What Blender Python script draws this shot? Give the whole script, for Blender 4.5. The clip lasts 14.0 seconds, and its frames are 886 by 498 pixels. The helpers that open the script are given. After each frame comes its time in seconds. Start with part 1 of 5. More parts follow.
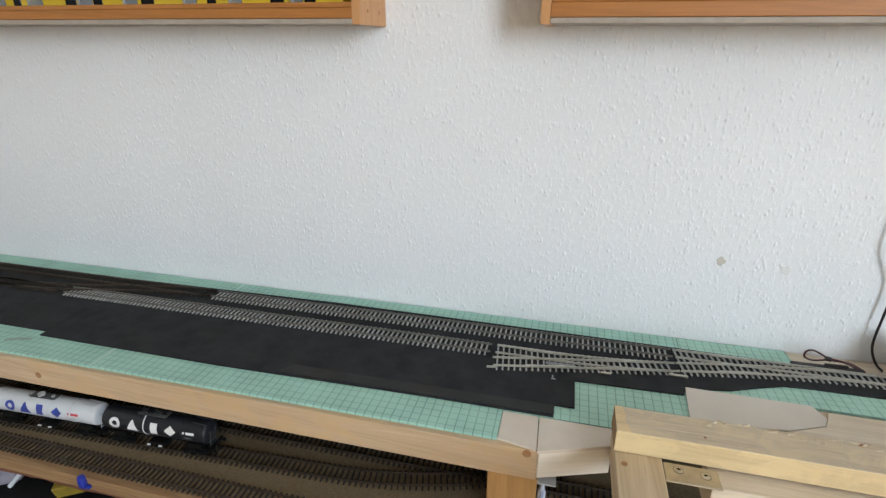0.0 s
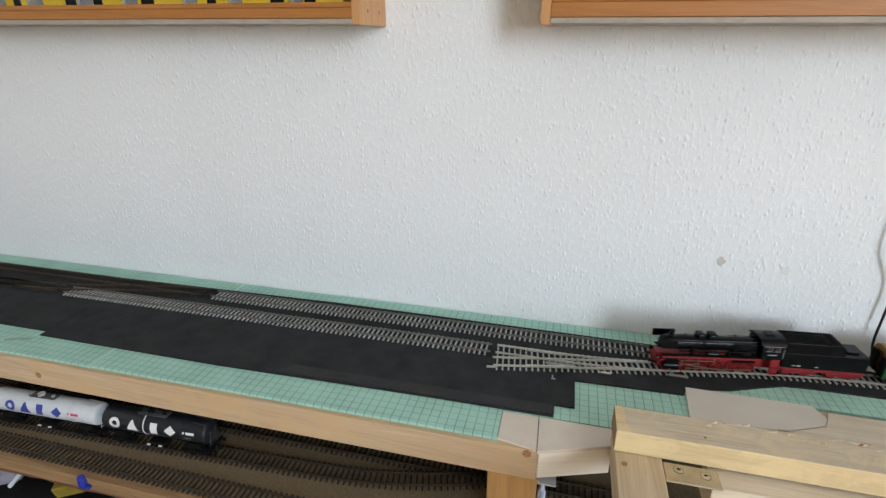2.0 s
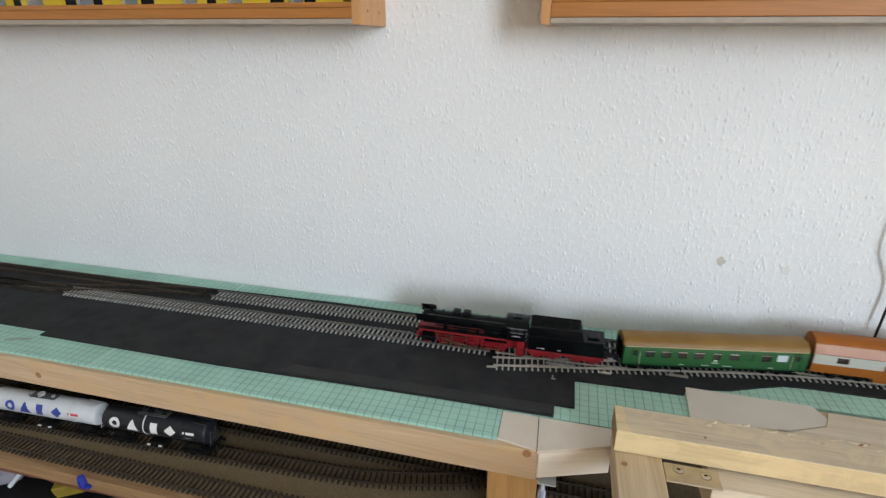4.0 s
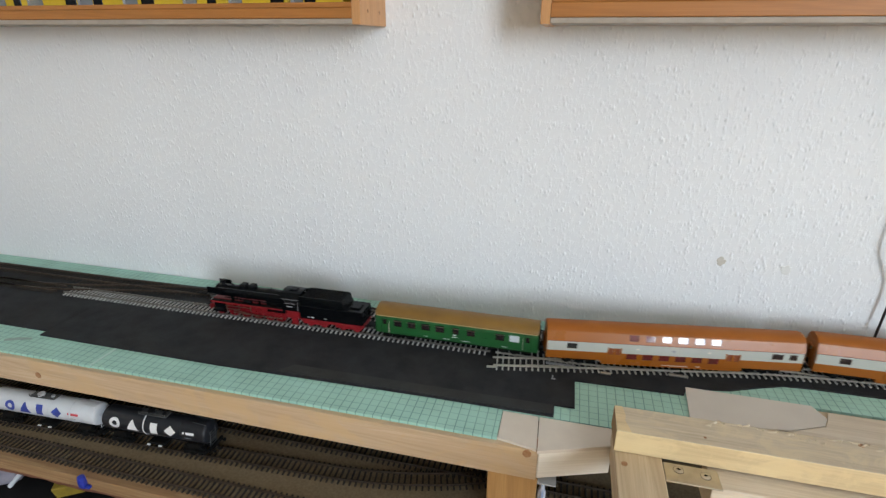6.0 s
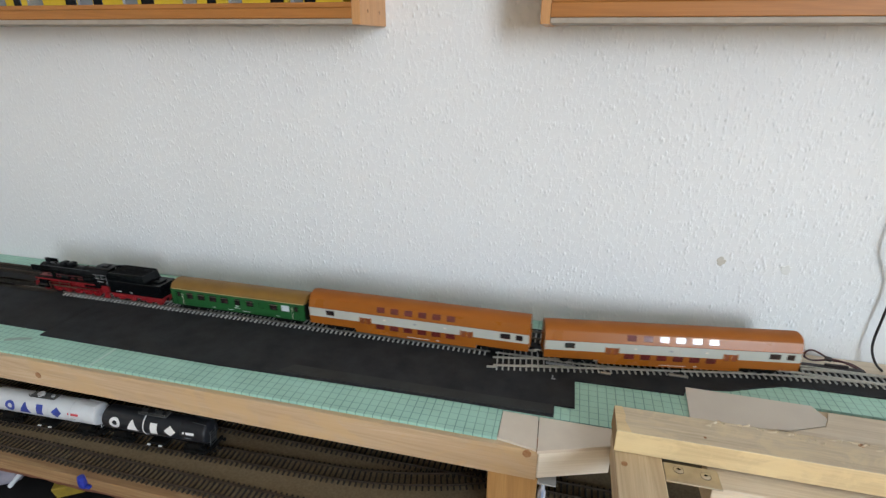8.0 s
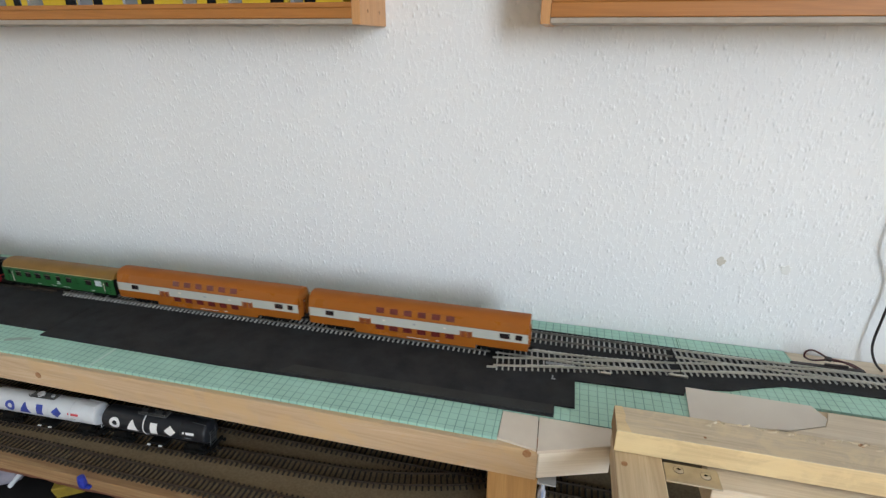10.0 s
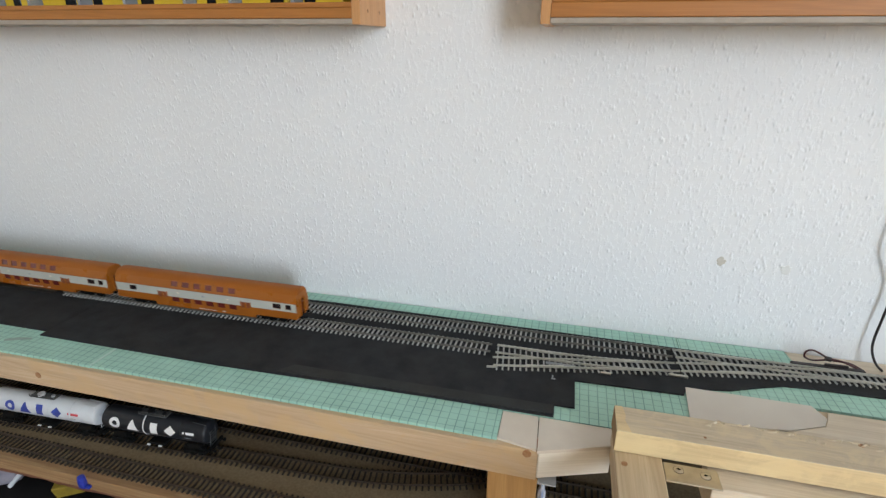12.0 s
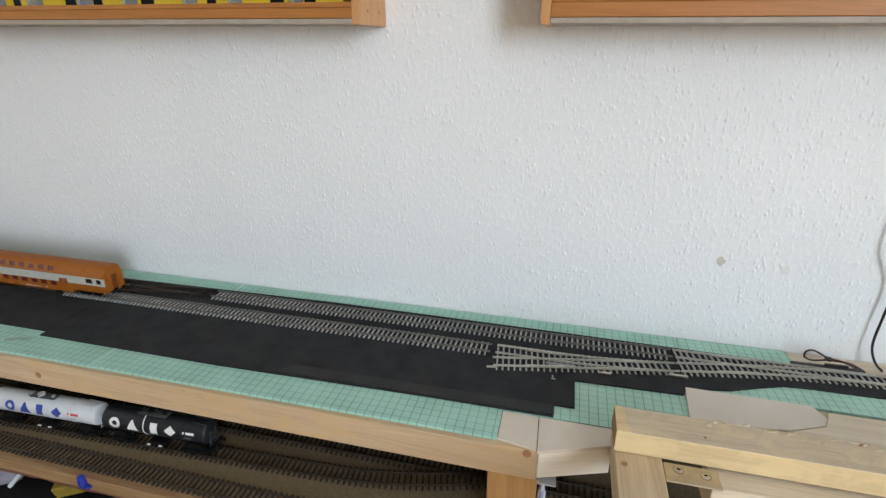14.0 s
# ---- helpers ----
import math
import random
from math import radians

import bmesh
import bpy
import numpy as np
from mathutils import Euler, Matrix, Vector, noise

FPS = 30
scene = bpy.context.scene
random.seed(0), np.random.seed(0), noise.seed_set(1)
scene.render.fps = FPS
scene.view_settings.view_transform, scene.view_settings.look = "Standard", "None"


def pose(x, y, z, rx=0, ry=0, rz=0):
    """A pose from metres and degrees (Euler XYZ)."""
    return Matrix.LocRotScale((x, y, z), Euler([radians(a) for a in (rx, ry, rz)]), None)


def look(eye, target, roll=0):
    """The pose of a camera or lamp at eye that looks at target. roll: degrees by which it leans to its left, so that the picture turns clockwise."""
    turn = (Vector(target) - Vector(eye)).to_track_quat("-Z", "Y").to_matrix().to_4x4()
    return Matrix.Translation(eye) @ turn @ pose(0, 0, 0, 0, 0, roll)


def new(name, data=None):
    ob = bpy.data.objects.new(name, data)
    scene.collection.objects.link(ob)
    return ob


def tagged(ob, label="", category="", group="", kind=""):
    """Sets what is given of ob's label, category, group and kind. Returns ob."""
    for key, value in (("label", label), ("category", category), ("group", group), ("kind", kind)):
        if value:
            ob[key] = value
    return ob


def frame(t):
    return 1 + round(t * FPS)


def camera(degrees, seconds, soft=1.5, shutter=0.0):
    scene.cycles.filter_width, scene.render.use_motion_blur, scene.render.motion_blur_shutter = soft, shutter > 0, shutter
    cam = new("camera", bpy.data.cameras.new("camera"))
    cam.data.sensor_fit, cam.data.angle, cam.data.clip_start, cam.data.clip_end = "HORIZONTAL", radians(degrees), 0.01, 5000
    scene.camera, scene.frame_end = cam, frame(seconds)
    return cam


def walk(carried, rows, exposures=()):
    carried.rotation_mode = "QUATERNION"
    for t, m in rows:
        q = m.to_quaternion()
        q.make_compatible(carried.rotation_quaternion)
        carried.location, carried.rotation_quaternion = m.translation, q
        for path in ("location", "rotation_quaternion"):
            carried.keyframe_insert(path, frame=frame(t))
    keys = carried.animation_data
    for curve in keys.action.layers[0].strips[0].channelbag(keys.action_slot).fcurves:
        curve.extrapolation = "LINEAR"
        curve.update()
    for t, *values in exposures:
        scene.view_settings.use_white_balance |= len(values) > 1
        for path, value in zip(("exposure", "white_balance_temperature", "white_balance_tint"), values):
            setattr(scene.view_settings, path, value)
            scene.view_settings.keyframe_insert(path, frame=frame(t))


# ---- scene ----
# Model railway on a wall shelf. Wall at y = 0, mat top at z = 0, x along the wall.
cam = camera(81.014, 14.0, soft=1.35, shutter=0.5)
EYE = (0.0000, -0.6787, 0.3734)
AIM = (-0.2221, 0.2243, 0.0055)
walk(cam, [(0.0, look(EYE, AIM, 0.402)), (14.0, look(EYE, AIM, 0.402))], exposures=[(0.0, 0.0), (14.0, 0.0)])

# ---------------------------------------------------------------- light
world = bpy.data.worlds.new("sky")
scene.world = world
world.use_nodes = True
wn = world.node_tree.nodes
sky = wn.new("ShaderNodeTexSky")
sky.sky_type = 'NISHITA'
sky.sun_disc = False
sky.sun_elevation = radians(48)
sky.sun_rotation = radians(20)
wn["Background"].inputs["Strength"].default_value = 0.12
world.node_tree.links.new(sky.outputs[0], wn["Background"].inputs["Color"])

# Room: camera side wall with a tall, wide window well off to one side
X0, X1, Y0, ZF, ZC = -2.6, 7.6, -5.2, -0.86, 2.50
WX0, WX1, WZ0, WZ1 = 2.60, 4.70, 0.15, 2.42


def window_lamp(name, power, color):
    data = bpy.data.lights.new(name, 'AREA')
    data.shape = 'RECTANGLE'
    data.size, data.size_y = WX1 - WX0 - 0.1, WZ1 - WZ0 - 0.1
    data.energy = power
    data.color = color
    ob = new(name, data)
    ob.matrix_world = look(((WX0 + WX1) / 2, Y0 - 0.03, (WZ0 + WZ1) / 2), ((WX0 + WX1) / 2, 0, (WZ0 + WZ1) / 2))
    return ob


window_lamp("window_daylight", 312, (0.765, 0.882, 1.0))


# ---------------------------------------------------------------- materials
def nodes_of(name):
    m = bpy.data.materials.new(name)
    m.use_nodes = True
    nt = m.node_tree
    return m, nt, nt.nodes["Principled BSDF"]


def link(nt, a, b):
    nt.links.new(a, b)


def node(nt, kind, **props):
    n = nt.nodes.new(kind)
    for k, v in props.items():
        n.inputs[k].default_value = v
    return n


def ramp(nt, src, stops):
    r = nt.nodes.new("ShaderNodeValToRGB")
    els = r.color_ramp.elements
    els[0].position, els[0].color = stops[0][0], (*stops[0][1], 1)
    els[1].position, els[1].color = stops[-1][0], (*stops[-1][1], 1)
    for pos, c in stops[1:-1]:
        e = els.new(pos)
        e.color = (*c, 1)
    link(nt, src, r.inputs[0])
    return r.outputs[0]


def coords(nt, scale=(1, 1, 1)):
    tc = nt.nodes.new("ShaderNodeTexCoord")
    mp = nt.nodes.new("ShaderNodeMapping")
    mp.inputs["Scale"].default_value = scale
    link(nt, tc.outputs["Object"], mp.inputs["Vector"])
    return mp.outputs[0]


def mix(nt, fac, a, b):
    n = nt.nodes.new("ShaderNodeMix")
    n.data_type = 'RGBA'
    for s, v in ((n.inputs["Factor"], fac), (n.inputs[6], a), (n.inputs[7], b)):
        if isinstance(v, (int, float)):
            s.default_value = v
        elif isinstance(v, tuple):
            s.default_value = (*v, 1)
        else:
            link(nt, v, s)
    return n.outputs[2]


def surface(name, base, other=None, scale=60, rough=0.5, metal=0.0, bump=0.1, fine=400, spec=0.5, coat=0.0, vary=0.0):
    """Plain material with soft blotches of a second colour and fine relief."""
    m, nt, b = nodes_of(name)
    other = other or tuple(c * 0.8 for c in base)
    v = coords(nt)
    n1 = node(nt, "ShaderNodeTexNoise", Scale=scale, Detail=5.0, Roughness=0.6)
    n2 = node(nt, "ShaderNodeTexNoise", Scale=fine, Detail=3.0)
    link(nt, v, n1.inputs["Vector"])
    link(nt, v, n2.inputs["Vector"])
    col = ramp(nt, n1.outputs["Fac"], [(0.38, base), (0.68, other)])
    if vary:
        info = nt.nodes.new("ShaderNodeObjectInfo")
        k = node(nt, "ShaderNodeMapRange")
        k.inputs["To Min"].default_value, k.inputs["To Max"].default_value = 1 - vary, 1 + vary
        link(nt, info.outputs["Random"], k.inputs["Value"])
        h = nt.nodes.new("ShaderNodeHueSaturation")
        link(nt, k.outputs[0], h.inputs["Value"])
        link(nt, col, h.inputs["Color"])
        col = h.outputs[0]
    link(nt, col, b.inputs["Base Color"])
    rr = node(nt, "ShaderNodeMapRange")
    rr.inputs["To Min"].default_value, rr.inputs["To Max"].default_value = max(rough - 0.08, 0.02), min(rough + 0.1, 1)
    link(nt, n1.outputs["Fac"], rr.inputs["Value"])
    link(nt, rr.outputs[0], b.inputs["Roughness"])
    b.inputs["Metallic"].default_value = metal
    b.inputs["Specular IOR Level"].default_value = spec
    b.inputs["Coat Weight"].default_value = coat
    b.inputs["Coat Roughness"].default_value = 0.12
    if bump:
        bp = node(nt, "ShaderNodeBump", Strength=bump, Distance=0.0006)
        link(nt, n2.outputs["Fac"], bp.inputs["Height"])
        link(nt, bp.outputs[0], b.inputs["Normal"])
    return m


def timber(name, light, dark, along='x', scale=1.0, rough=0.55, blotch=None, spread=22.0):
    """Sawn softwood: long grain streaks, growth-ring bands and pores."""
    m, nt, b = nodes_of(name)
    s = {'x': (1.2, 22, 22), 'y': (22, 1.2, 22), 'z': (22, 22, 1.2)}[along]
    v = coords(nt, tuple(a * scale for a in s))
    n1 = node(nt, "ShaderNodeTexNoise", Scale=3.0, Detail=6.0, Roughness=0.65, Distortion=0.6)
    link(nt, v, n1.inputs["Vector"])
    s2 = {'x': (2.5, 160, 160), 'y': (160, 2.5, 160), 'z': (160, 160, 2.5)}[along]
    v2 = coords(nt, s2)
    n2 = node(nt, "ShaderNodeTexNoise", Scale=6.0, Detail=3.0)
    link(nt, v2, n2.inputs["Vector"])
    c1 = ramp(nt, n1.outputs["Fac"], [(0.3, light), (0.52, tuple((a + c) / 2 for a, c in zip(light, dark))), (0.6, light), (0.75, dark)])
    c2 = ramp(nt, n2.outputs["Fac"], [(0.35, (0.72, 0.68, 0.62)), (0.6, (1, 1, 1))])
    mul = nt.nodes.new("ShaderNodeMix")
    mul.data_type, mul.blend_type = 'RGBA', 'MULTIPLY'
    mul.inputs["Factor"].default_value = 0.32
    link(nt, c1, mul.inputs[6])
    link(nt, c2, mul.inputs[7])
    col = mul.outputs[2]
    wave = node(nt, "ShaderNodeTexWave", Scale=1.0, Distortion=7.0, Detail=3.0)
    wave.inputs["Detail Scale"].default_value = 0.6
    wave.bands_direction = 'DIAGONAL'
    link(nt, coords(nt, {'x': (1.6, 34, 30), 'y': (34, 1.6, 30), 'z': (30, 34, 1.6)}[along]), wave.inputs["Vector"])
    col = mix(nt, ramp(nt, wave.outputs["Fac"], [(0.45, (0, 0, 0)), (0.9, (0.42, 0.42, 0.42)), (1.0, (0.1, 0.1, 0.1))]), col, tuple(c * 0.86 for c in dark))
    n3 = node(nt, "ShaderNodeTexNoise", Scale=9.0, Detail=4.0)
    link(nt, coords(nt), n3.inputs["Vector"])
    col = mix(nt, ramp(nt, n3.outputs["Fac"], [(0.55, (0, 0, 0)), (0.8, (0.35, 0.35, 0.35))]), col, dark)
    if blotch:
        n4 = node(nt, "ShaderNodeTexNoise", Scale=spread, Detail=6.0, Roughness=0.6, Distortion=0.8)
        link(nt, coords(nt, (1, 1.6, 1.6)), n4.inputs["Vector"])
        col = mix(nt, ramp(nt, n4.outputs["Fac"], [(0.47, (0, 0, 0)), (0.56, (0.6, 0.6, 0.6)), (0.7, (0.8, 0.8, 0.8))]), col, blotch)
    link(nt, col, b.inputs["Base Color"])
    b.inputs["Roughness"].default_value = rough
    bp = node(nt, "ShaderNodeBump", Strength=0.25, Distance=0.0006)
    link(nt, n2.outputs["Fac"], bp.inputs["Height"])
    link(nt, bp.outputs[0], b.inputs["Normal"])
    return m


def woodchip_paint():
    """White paint over coarse woodchip wallpaper."""
    m, nt, b = nodes_of("woodchip_paint")
    v = coords(nt, (1.0, 1.0, 0.60))
    warp = node(nt, "ShaderNodeTexNoise", Scale=55.0, Detail=3.0)
    link(nt, v, warp.inputs["Vector"])
    chips = node(nt, "ShaderNodeTexNoise", Scale=170.0, Detail=5.0, Roughness=0.6, Distortion=0.15)
    link(nt, v, chips.inputs["Vector"])
    h1 = node(nt, "ShaderNodeMapRange")
    h1.inputs["From Min"].default_value, h1.inputs["From Max"].default_value = 0.50, 0.90
    link(nt, chips.outputs["Fac"], h1.inputs["Value"])
    big = node(nt, "ShaderNodeTexVoronoi", Scale=160.0, Randomness=1.0)
    link(nt, v, big.inputs["Vector"])
    h2 = node(nt, "ShaderNodeMapRange")
    h2.inputs["From Min"].default_value, h2.inputs["From Max"].default_value = 0.36, 0.08
    link(nt, big.outputs["Distance"], h2.inputs["Value"])
    gate = node(nt, "ShaderNodeMapRange")
    gate.inputs["From Min"].default_value, gate.inputs["From Max"].default_value = 0.38, 0.58
    link(nt, warp.outputs["Fac"], gate.inputs["Value"])
    chip2 = nt.nodes.new("ShaderNodeMath")
    chip2.operation = 'MULTIPLY'
    link(nt, h2.outputs[0], chip2.inputs[0])
    link(nt, gate.outputs[0], chip2.inputs[1])
    both = nt.nodes.new("ShaderNodeMath")
    both.operation = 'MULTIPLY_ADD'
    both.inputs[1].default_value = 0.9
    link(nt, chip2.outputs[0], both.inputs[0])
    link(nt, h1.outputs[0], both.inputs[2])
    bp = node(nt, "ShaderNodeBump", Strength=0.72, Distance=0.0014)
    link(nt, both.outputs[0], bp.inputs["Height"])
    link(nt, bp.outputs[0], b.inputs["Normal"])
    st = node(nt, "ShaderNodeTexNoise", Scale=2.5, Detail=4.0)
    link(nt, v, st.inputs["Vector"])
    link(nt, ramp(nt, st.outputs["Fac"], [(0.35, (0.80, 0.803, 0.806)), (0.7, (0.765, 0.765, 0.76))]), b.inputs["Base Color"])
    b.inputs["Roughness"].default_value = 0.75
    b.inputs["Specular IOR Level"].default_value = 0.25
    return m


def grid_foam(name, base, shift):
    """Pale green foam underlay with a printed centimetre grid."""
    m, nt, b = nodes_of(name)
    tc = nt.nodes.new("ShaderNodeTexCoord")
    sep = nt.nodes.new("ShaderNodeSeparateXYZ")
    mp = nt.nodes.new("ShaderNodeMapping")
    mp.inputs["Location"].default_value = shift
    link(nt, tc.outputs["Object"], mp.inputs["Vector"])
    wob = node(nt, "ShaderNodeTexNoise", Scale=25.0, Detail=2.0)
    link(nt, tc.outputs["Object"], wob.inputs["Vector"])
    link(nt, mp.outputs[0], sep.inputs[0])
    masks = []
    for axis in (0, 1):
        pp = nt.nodes.new("ShaderNodeMath")
        pp.operation = 'PINGPONG'
        pp.inputs[1].default_value = 0.005
        link(nt, sep.outputs[axis], pp.inputs[0])
        mr = node(nt, "ShaderNodeMapRange")
        mr.inputs["From Min"].default_value, mr.inputs["From Max"].default_value = 0.00075, 0.00025
        mr.inputs["To Max"].default_value = 0.75 if axis == 0 else 0.5
        link(nt, pp.outputs[0], mr.inputs["Value"])
        masks.append(mr.outputs[0])
    mx = nt.nodes.new("ShaderNodeMath")
    mx.operation = 'MAXIMUM'
    link(nt, masks[0], mx.inputs[0])
    link(nt, masks[1], mx.inputs[1])
    fade = nt.nodes.new("ShaderNodeMath")
    fade.operation = 'MULTIPLY'
    link(nt, mx.outputs[0], fade.inputs[0])
    fr = node(nt, "ShaderNodeMapRange")
    fr.inputs["From Min"].default_value, fr.inputs["From Max"].default_value = 0.3, 0.6
    fr.inputs["To Min"].default_value = 0.6
    link(nt, wob.outputs["Fac"], fr.inputs["Value"])
    link(nt, fr.outputs[0], fade.inputs[1])
    blot = ramp(nt, wob.outputs["Fac"], [(0.3, base), (0.75, tuple(c * 0.88 for c in base))])
    link(nt, mix(nt, fade.outputs[0], blot, (0.10, 0.22, 0.19)), b.inputs["Base Color"])
    b.inputs["Roughness"].default_value = 0.62
    bp = node(nt, "ShaderNodeBump", Strength=0.3, Distance=0.0008)
    inv = nt.nodes.new("ShaderNodeMath")
    inv.operation = 'SUBTRACT'
    link(nt, wob.outputs["Fac"], inv.inputs[0])
    link(nt, fade.outputs[0], inv.inputs[1])
    link(nt, inv.outputs[0], bp.inputs["Height"])
    link(nt, bp.outputs[0], b.inputs["Normal"])
    return m


MAT = {
    'wall': woodchip_paint(),
    'plain_white': surface("white_paint", (0.83, 0.83, 0.81), (0.79, 0.79, 0.77), 8, 0.7, bump=0.05),
    'floor': timber("floor_boards", (0.70, 0.43, 0.19), (0.58, 0.34, 0.14), 'y', 0.5, 0.5),
    'foam': grid_foam("grid_foam", (0.40, 0.66, 0.55), (0.0012, 0.0, 0)),
    'foam_mid': grid_foam("grid_foam_mid", (0.42, 0.67, 0.55), (0.0042, 0.002, 0)),
    'pine': timber("planed_pine", (0.64, 0.49, 0.33), (0.50, 0.33, 0.19), 'x', blotch=(0.60, 0.41, 0.22), spread=14.0),
    'pine_pale': timber("pale_spruce", (0.80, 0.70, 0.56), (0.66, 0.53, 0.38), 'x'),
    'pine_top': timber("weathered_pine", (0.67, 0.55, 0.39), (0.50, 0.39, 0.26), 'x', 1.1, blotch=(0.70, 0.56, 0.35)),
    'orange_roof': surface("matt_orange_roof", (0.33, 0.10, 0.013), (0.30, 0.09, 0.012), 25, 0.5, bump=0.03, spec=0.22),
    'pine_white': timber("fresh_spruce", (0.90, 0.84, 0.74), (0.84, 0.77, 0.65), 'x'),
    'pine_y': timber("pale_spruce_across", (0.68, 0.54, 0.36), (0.50, 0.35, 0.20), 'y'),
    'pine_yellow': timber("yellowed_pine", (0.76, 0.58, 0.33), (0.64, 0.46, 0.24), 'x', blotch=(0.80, 0.61, 0.33)),
    'pine_raw': timber("rough_pine", (0.36, 0.235, 0.115), (0.20, 0.095, 0.04), 'x', 1.4, 0.7),
    'post': timber("orange_pine", (0.60, 0.34, 0.13), (0.46, 0.24, 0.08), 'z'),
    'beech': timber("beech_veneer", (0.44, 0.175, 0.038), (0.35, 0.13, 0.026), 'x', 0.7, 0.5),
    'beech_end': timber("beech_end", (0.60, 0.31, 0.13), (0.52, 0.25, 0.09), 'z', 0.7, 0.4),
    # near-black for the added panel and block: shade under the shelf as colour
    'void': surface("shade_black", (0.012, 0.011, 0.011), (0.008, 0.008, 0.008), 30, 0.9, bump=0.2, spec=0.2),
    'stain_pale': surface("patched_paint", (0.72, 0.715, 0.69), (0.76, 0.755, 0.73), 90, 0.85, bump=0.3),
    'ply': timber("plywood", (0.17, 0.13, 0.085), (0.11, 0.083, 0.05), 'x', 0.8, 0.75),
    'felt': surface("black_felt", (0.028, 0.029, 0.031), (0.018, 0.018, 0.019), 30, 0.85, bump=0.5, fine=900, spec=0.25),
    'felt_worn': surface("worn_black_felt", (0.040, 0.039, 0.039), (0.028, 0.028, 0.028), 22, 0.8, bump=0.5, fine=900, spec=0.25),
    'card': surface("grey_cardboard", (0.74, 0.65, 0.54), (0.69, 0.60, 0.50), 25, 0.8, bump=0.1),
    'card_light': surface("pale_cardboard", (0.73, 0.665, 0.58), (0.69, 0.62, 0.54), 18, 0.7, bump=0.08),
    'sleeper': surface("grey_sleeper", (0.46, 0.455, 0.435), (0.34, 0.335, 0.315), 300, 0.45, bump=0.3, vary=0.18),
    'sleeper_dark': surface("dark_brown_sleeper", (0.034, 0.025, 0.017), (0.020, 0.015, 0.010), 300, 0.7, bump=0.3, vary=0.2),
    'rail_dull': surface("dull_nickel_rail", (0.24, 0.225, 0.20), (0.16, 0.15, 0.13), 200, 0.38, 0.7, bump=0.1),
    'rail': surface("nickel_rail", (0.66, 0.64, 0.56), (0.52, 0.50, 0.43), 200, 0.32, 0.7, bump=0.1),
    'rail_rust': surface("browned_rail", (0.12, 0.09, 0.068), (0.075, 0.056, 0.043), 200, 0.45, 0.7, bump=0.15),
    'steel': surface("zinc_steel", (0.62, 0.58, 0.50), (0.50, 0.46, 0.38), 60, 0.3, 1.0, bump=0.05),
    'black': surface("black_enamel", (0.003, 0.0035, 0.004), (0.004, 0.004, 0.005), 80, 0.22, bump=0.04, spec=0.17),
    'dark': surface("dark_plastic", (0.007, 0.0065, 0.006), (0.005, 0.005, 0.005), 80, 0.65, bump=0.1, spec=0.14),
    'red': surface("red_paint", (0.27, 0.010, 0.015), (0.19, 0.008, 0.011), 90, 0.42, bump=0.05),
    'orange': surface("orange_plastic", (0.34, 0.105, 0.013), (0.31, 0.094, 0.012), 25, 0.28, bump=0.03, spec=0.32),
    'cream': surface("cream_plastic", (0.47, 0.47, 0.42), (0.44, 0.44, 0.39), 25, 0.30, bump=0.03, spec=0.32),
    'green': surface("green_plastic", (0.014, 0.098, 0.024), (0.012, 0.084, 0.020), 25, 0.38, bump=0.03, coat=0.1),
    'ochre': surface("ochre_roof", (0.23, 0.118, 0.018), (0.19, 0.095, 0.016), 30, 0.5, bump=0.05),
    'frame_brown': surface("brown_window_frame", (0.24, 0.06, 0.02), (0.20, 0.05, 0.018), 60, 0.4, bump=0.02),
    'white': surface("white_lacquer", (0.58, 0.61, 0.64), (0.53, 0.55, 0.58), 40, 0.4, bump=0.03),
    'blue_ink': surface("blue_print", (0.03, 0.06, 0.33), (0.03, 0.05, 0.28), 60, 0.45, bump=0.0),
    'white_ink': surface("white_print", (0.75, 0.75, 0.75), (0.70, 0.70, 0.70), 60, 0.45, bump=0.0),
    'red_ink': surface("red_print", (0.55, 0.06, 0.08), (0.5, 0.05, 0.07), 60, 0.45, bump=0.0),
    'tank_black': surface("anthracite_lacquer", (0.012, 0.014, 0.018), (0.017, 0.018, 0.023), 60, 0.36, bump=0.05, spec=0.35),
    'brass': surface("bronze_rod", (0.42, 0.34, 0.26), (0.30, 0.24, 0.18), 150, 0.35, 1.0, bump=0.03),
    'blue': surface("blue_plastic", (0.012, 0.035, 0.36), (0.01, 0.03, 0.30), 60, 0.3, bump=0.0),
    'yellow': surface("yellow_plastic", (0.70, 0.46, 0.02), (0.64, 0.41, 0.018), 40, 0.4, bump=0.02),
    'grey': surface("grey_plastic", (0.30, 0.30, 0.31), (0.25, 0.25, 0.26), 40, 0.5, bump=0.05),
    'lilac': surface("lilac_grey_cloth", (0.27, 0.25, 0.29), (0.20, 0.185, 0.22), 60, 0.9, bump=0.5, fine=700),
    'wire': surface("dark_red_wire", (0.075, 0.012, 0.014), (0.035, 0.008, 0.01), 60, 0.4, bump=0.0),
    'wire_black': surface("black_wire", (0.022, 0.014, 0.014), (0.015, 0.01, 0.01), 60, 0.4, bump=0.0),
    'yellow_dull': surface("dull_yellow_card", (0.30, 0.21, 0.02), (0.20, 0.14, 0.02), 60, 0.6, bump=0.1),
    'paper': surface("pale_paper", (0.60, 0.64, 0.72), (0.30, 0.36, 0.55), 160, 0.8, bump=0.2),
    'stain': surface("bared_plaster", (0.60, 0.56, 0.49), (0.52, 0.48, 0.41), 90, 0.85, bump=0.4),
}


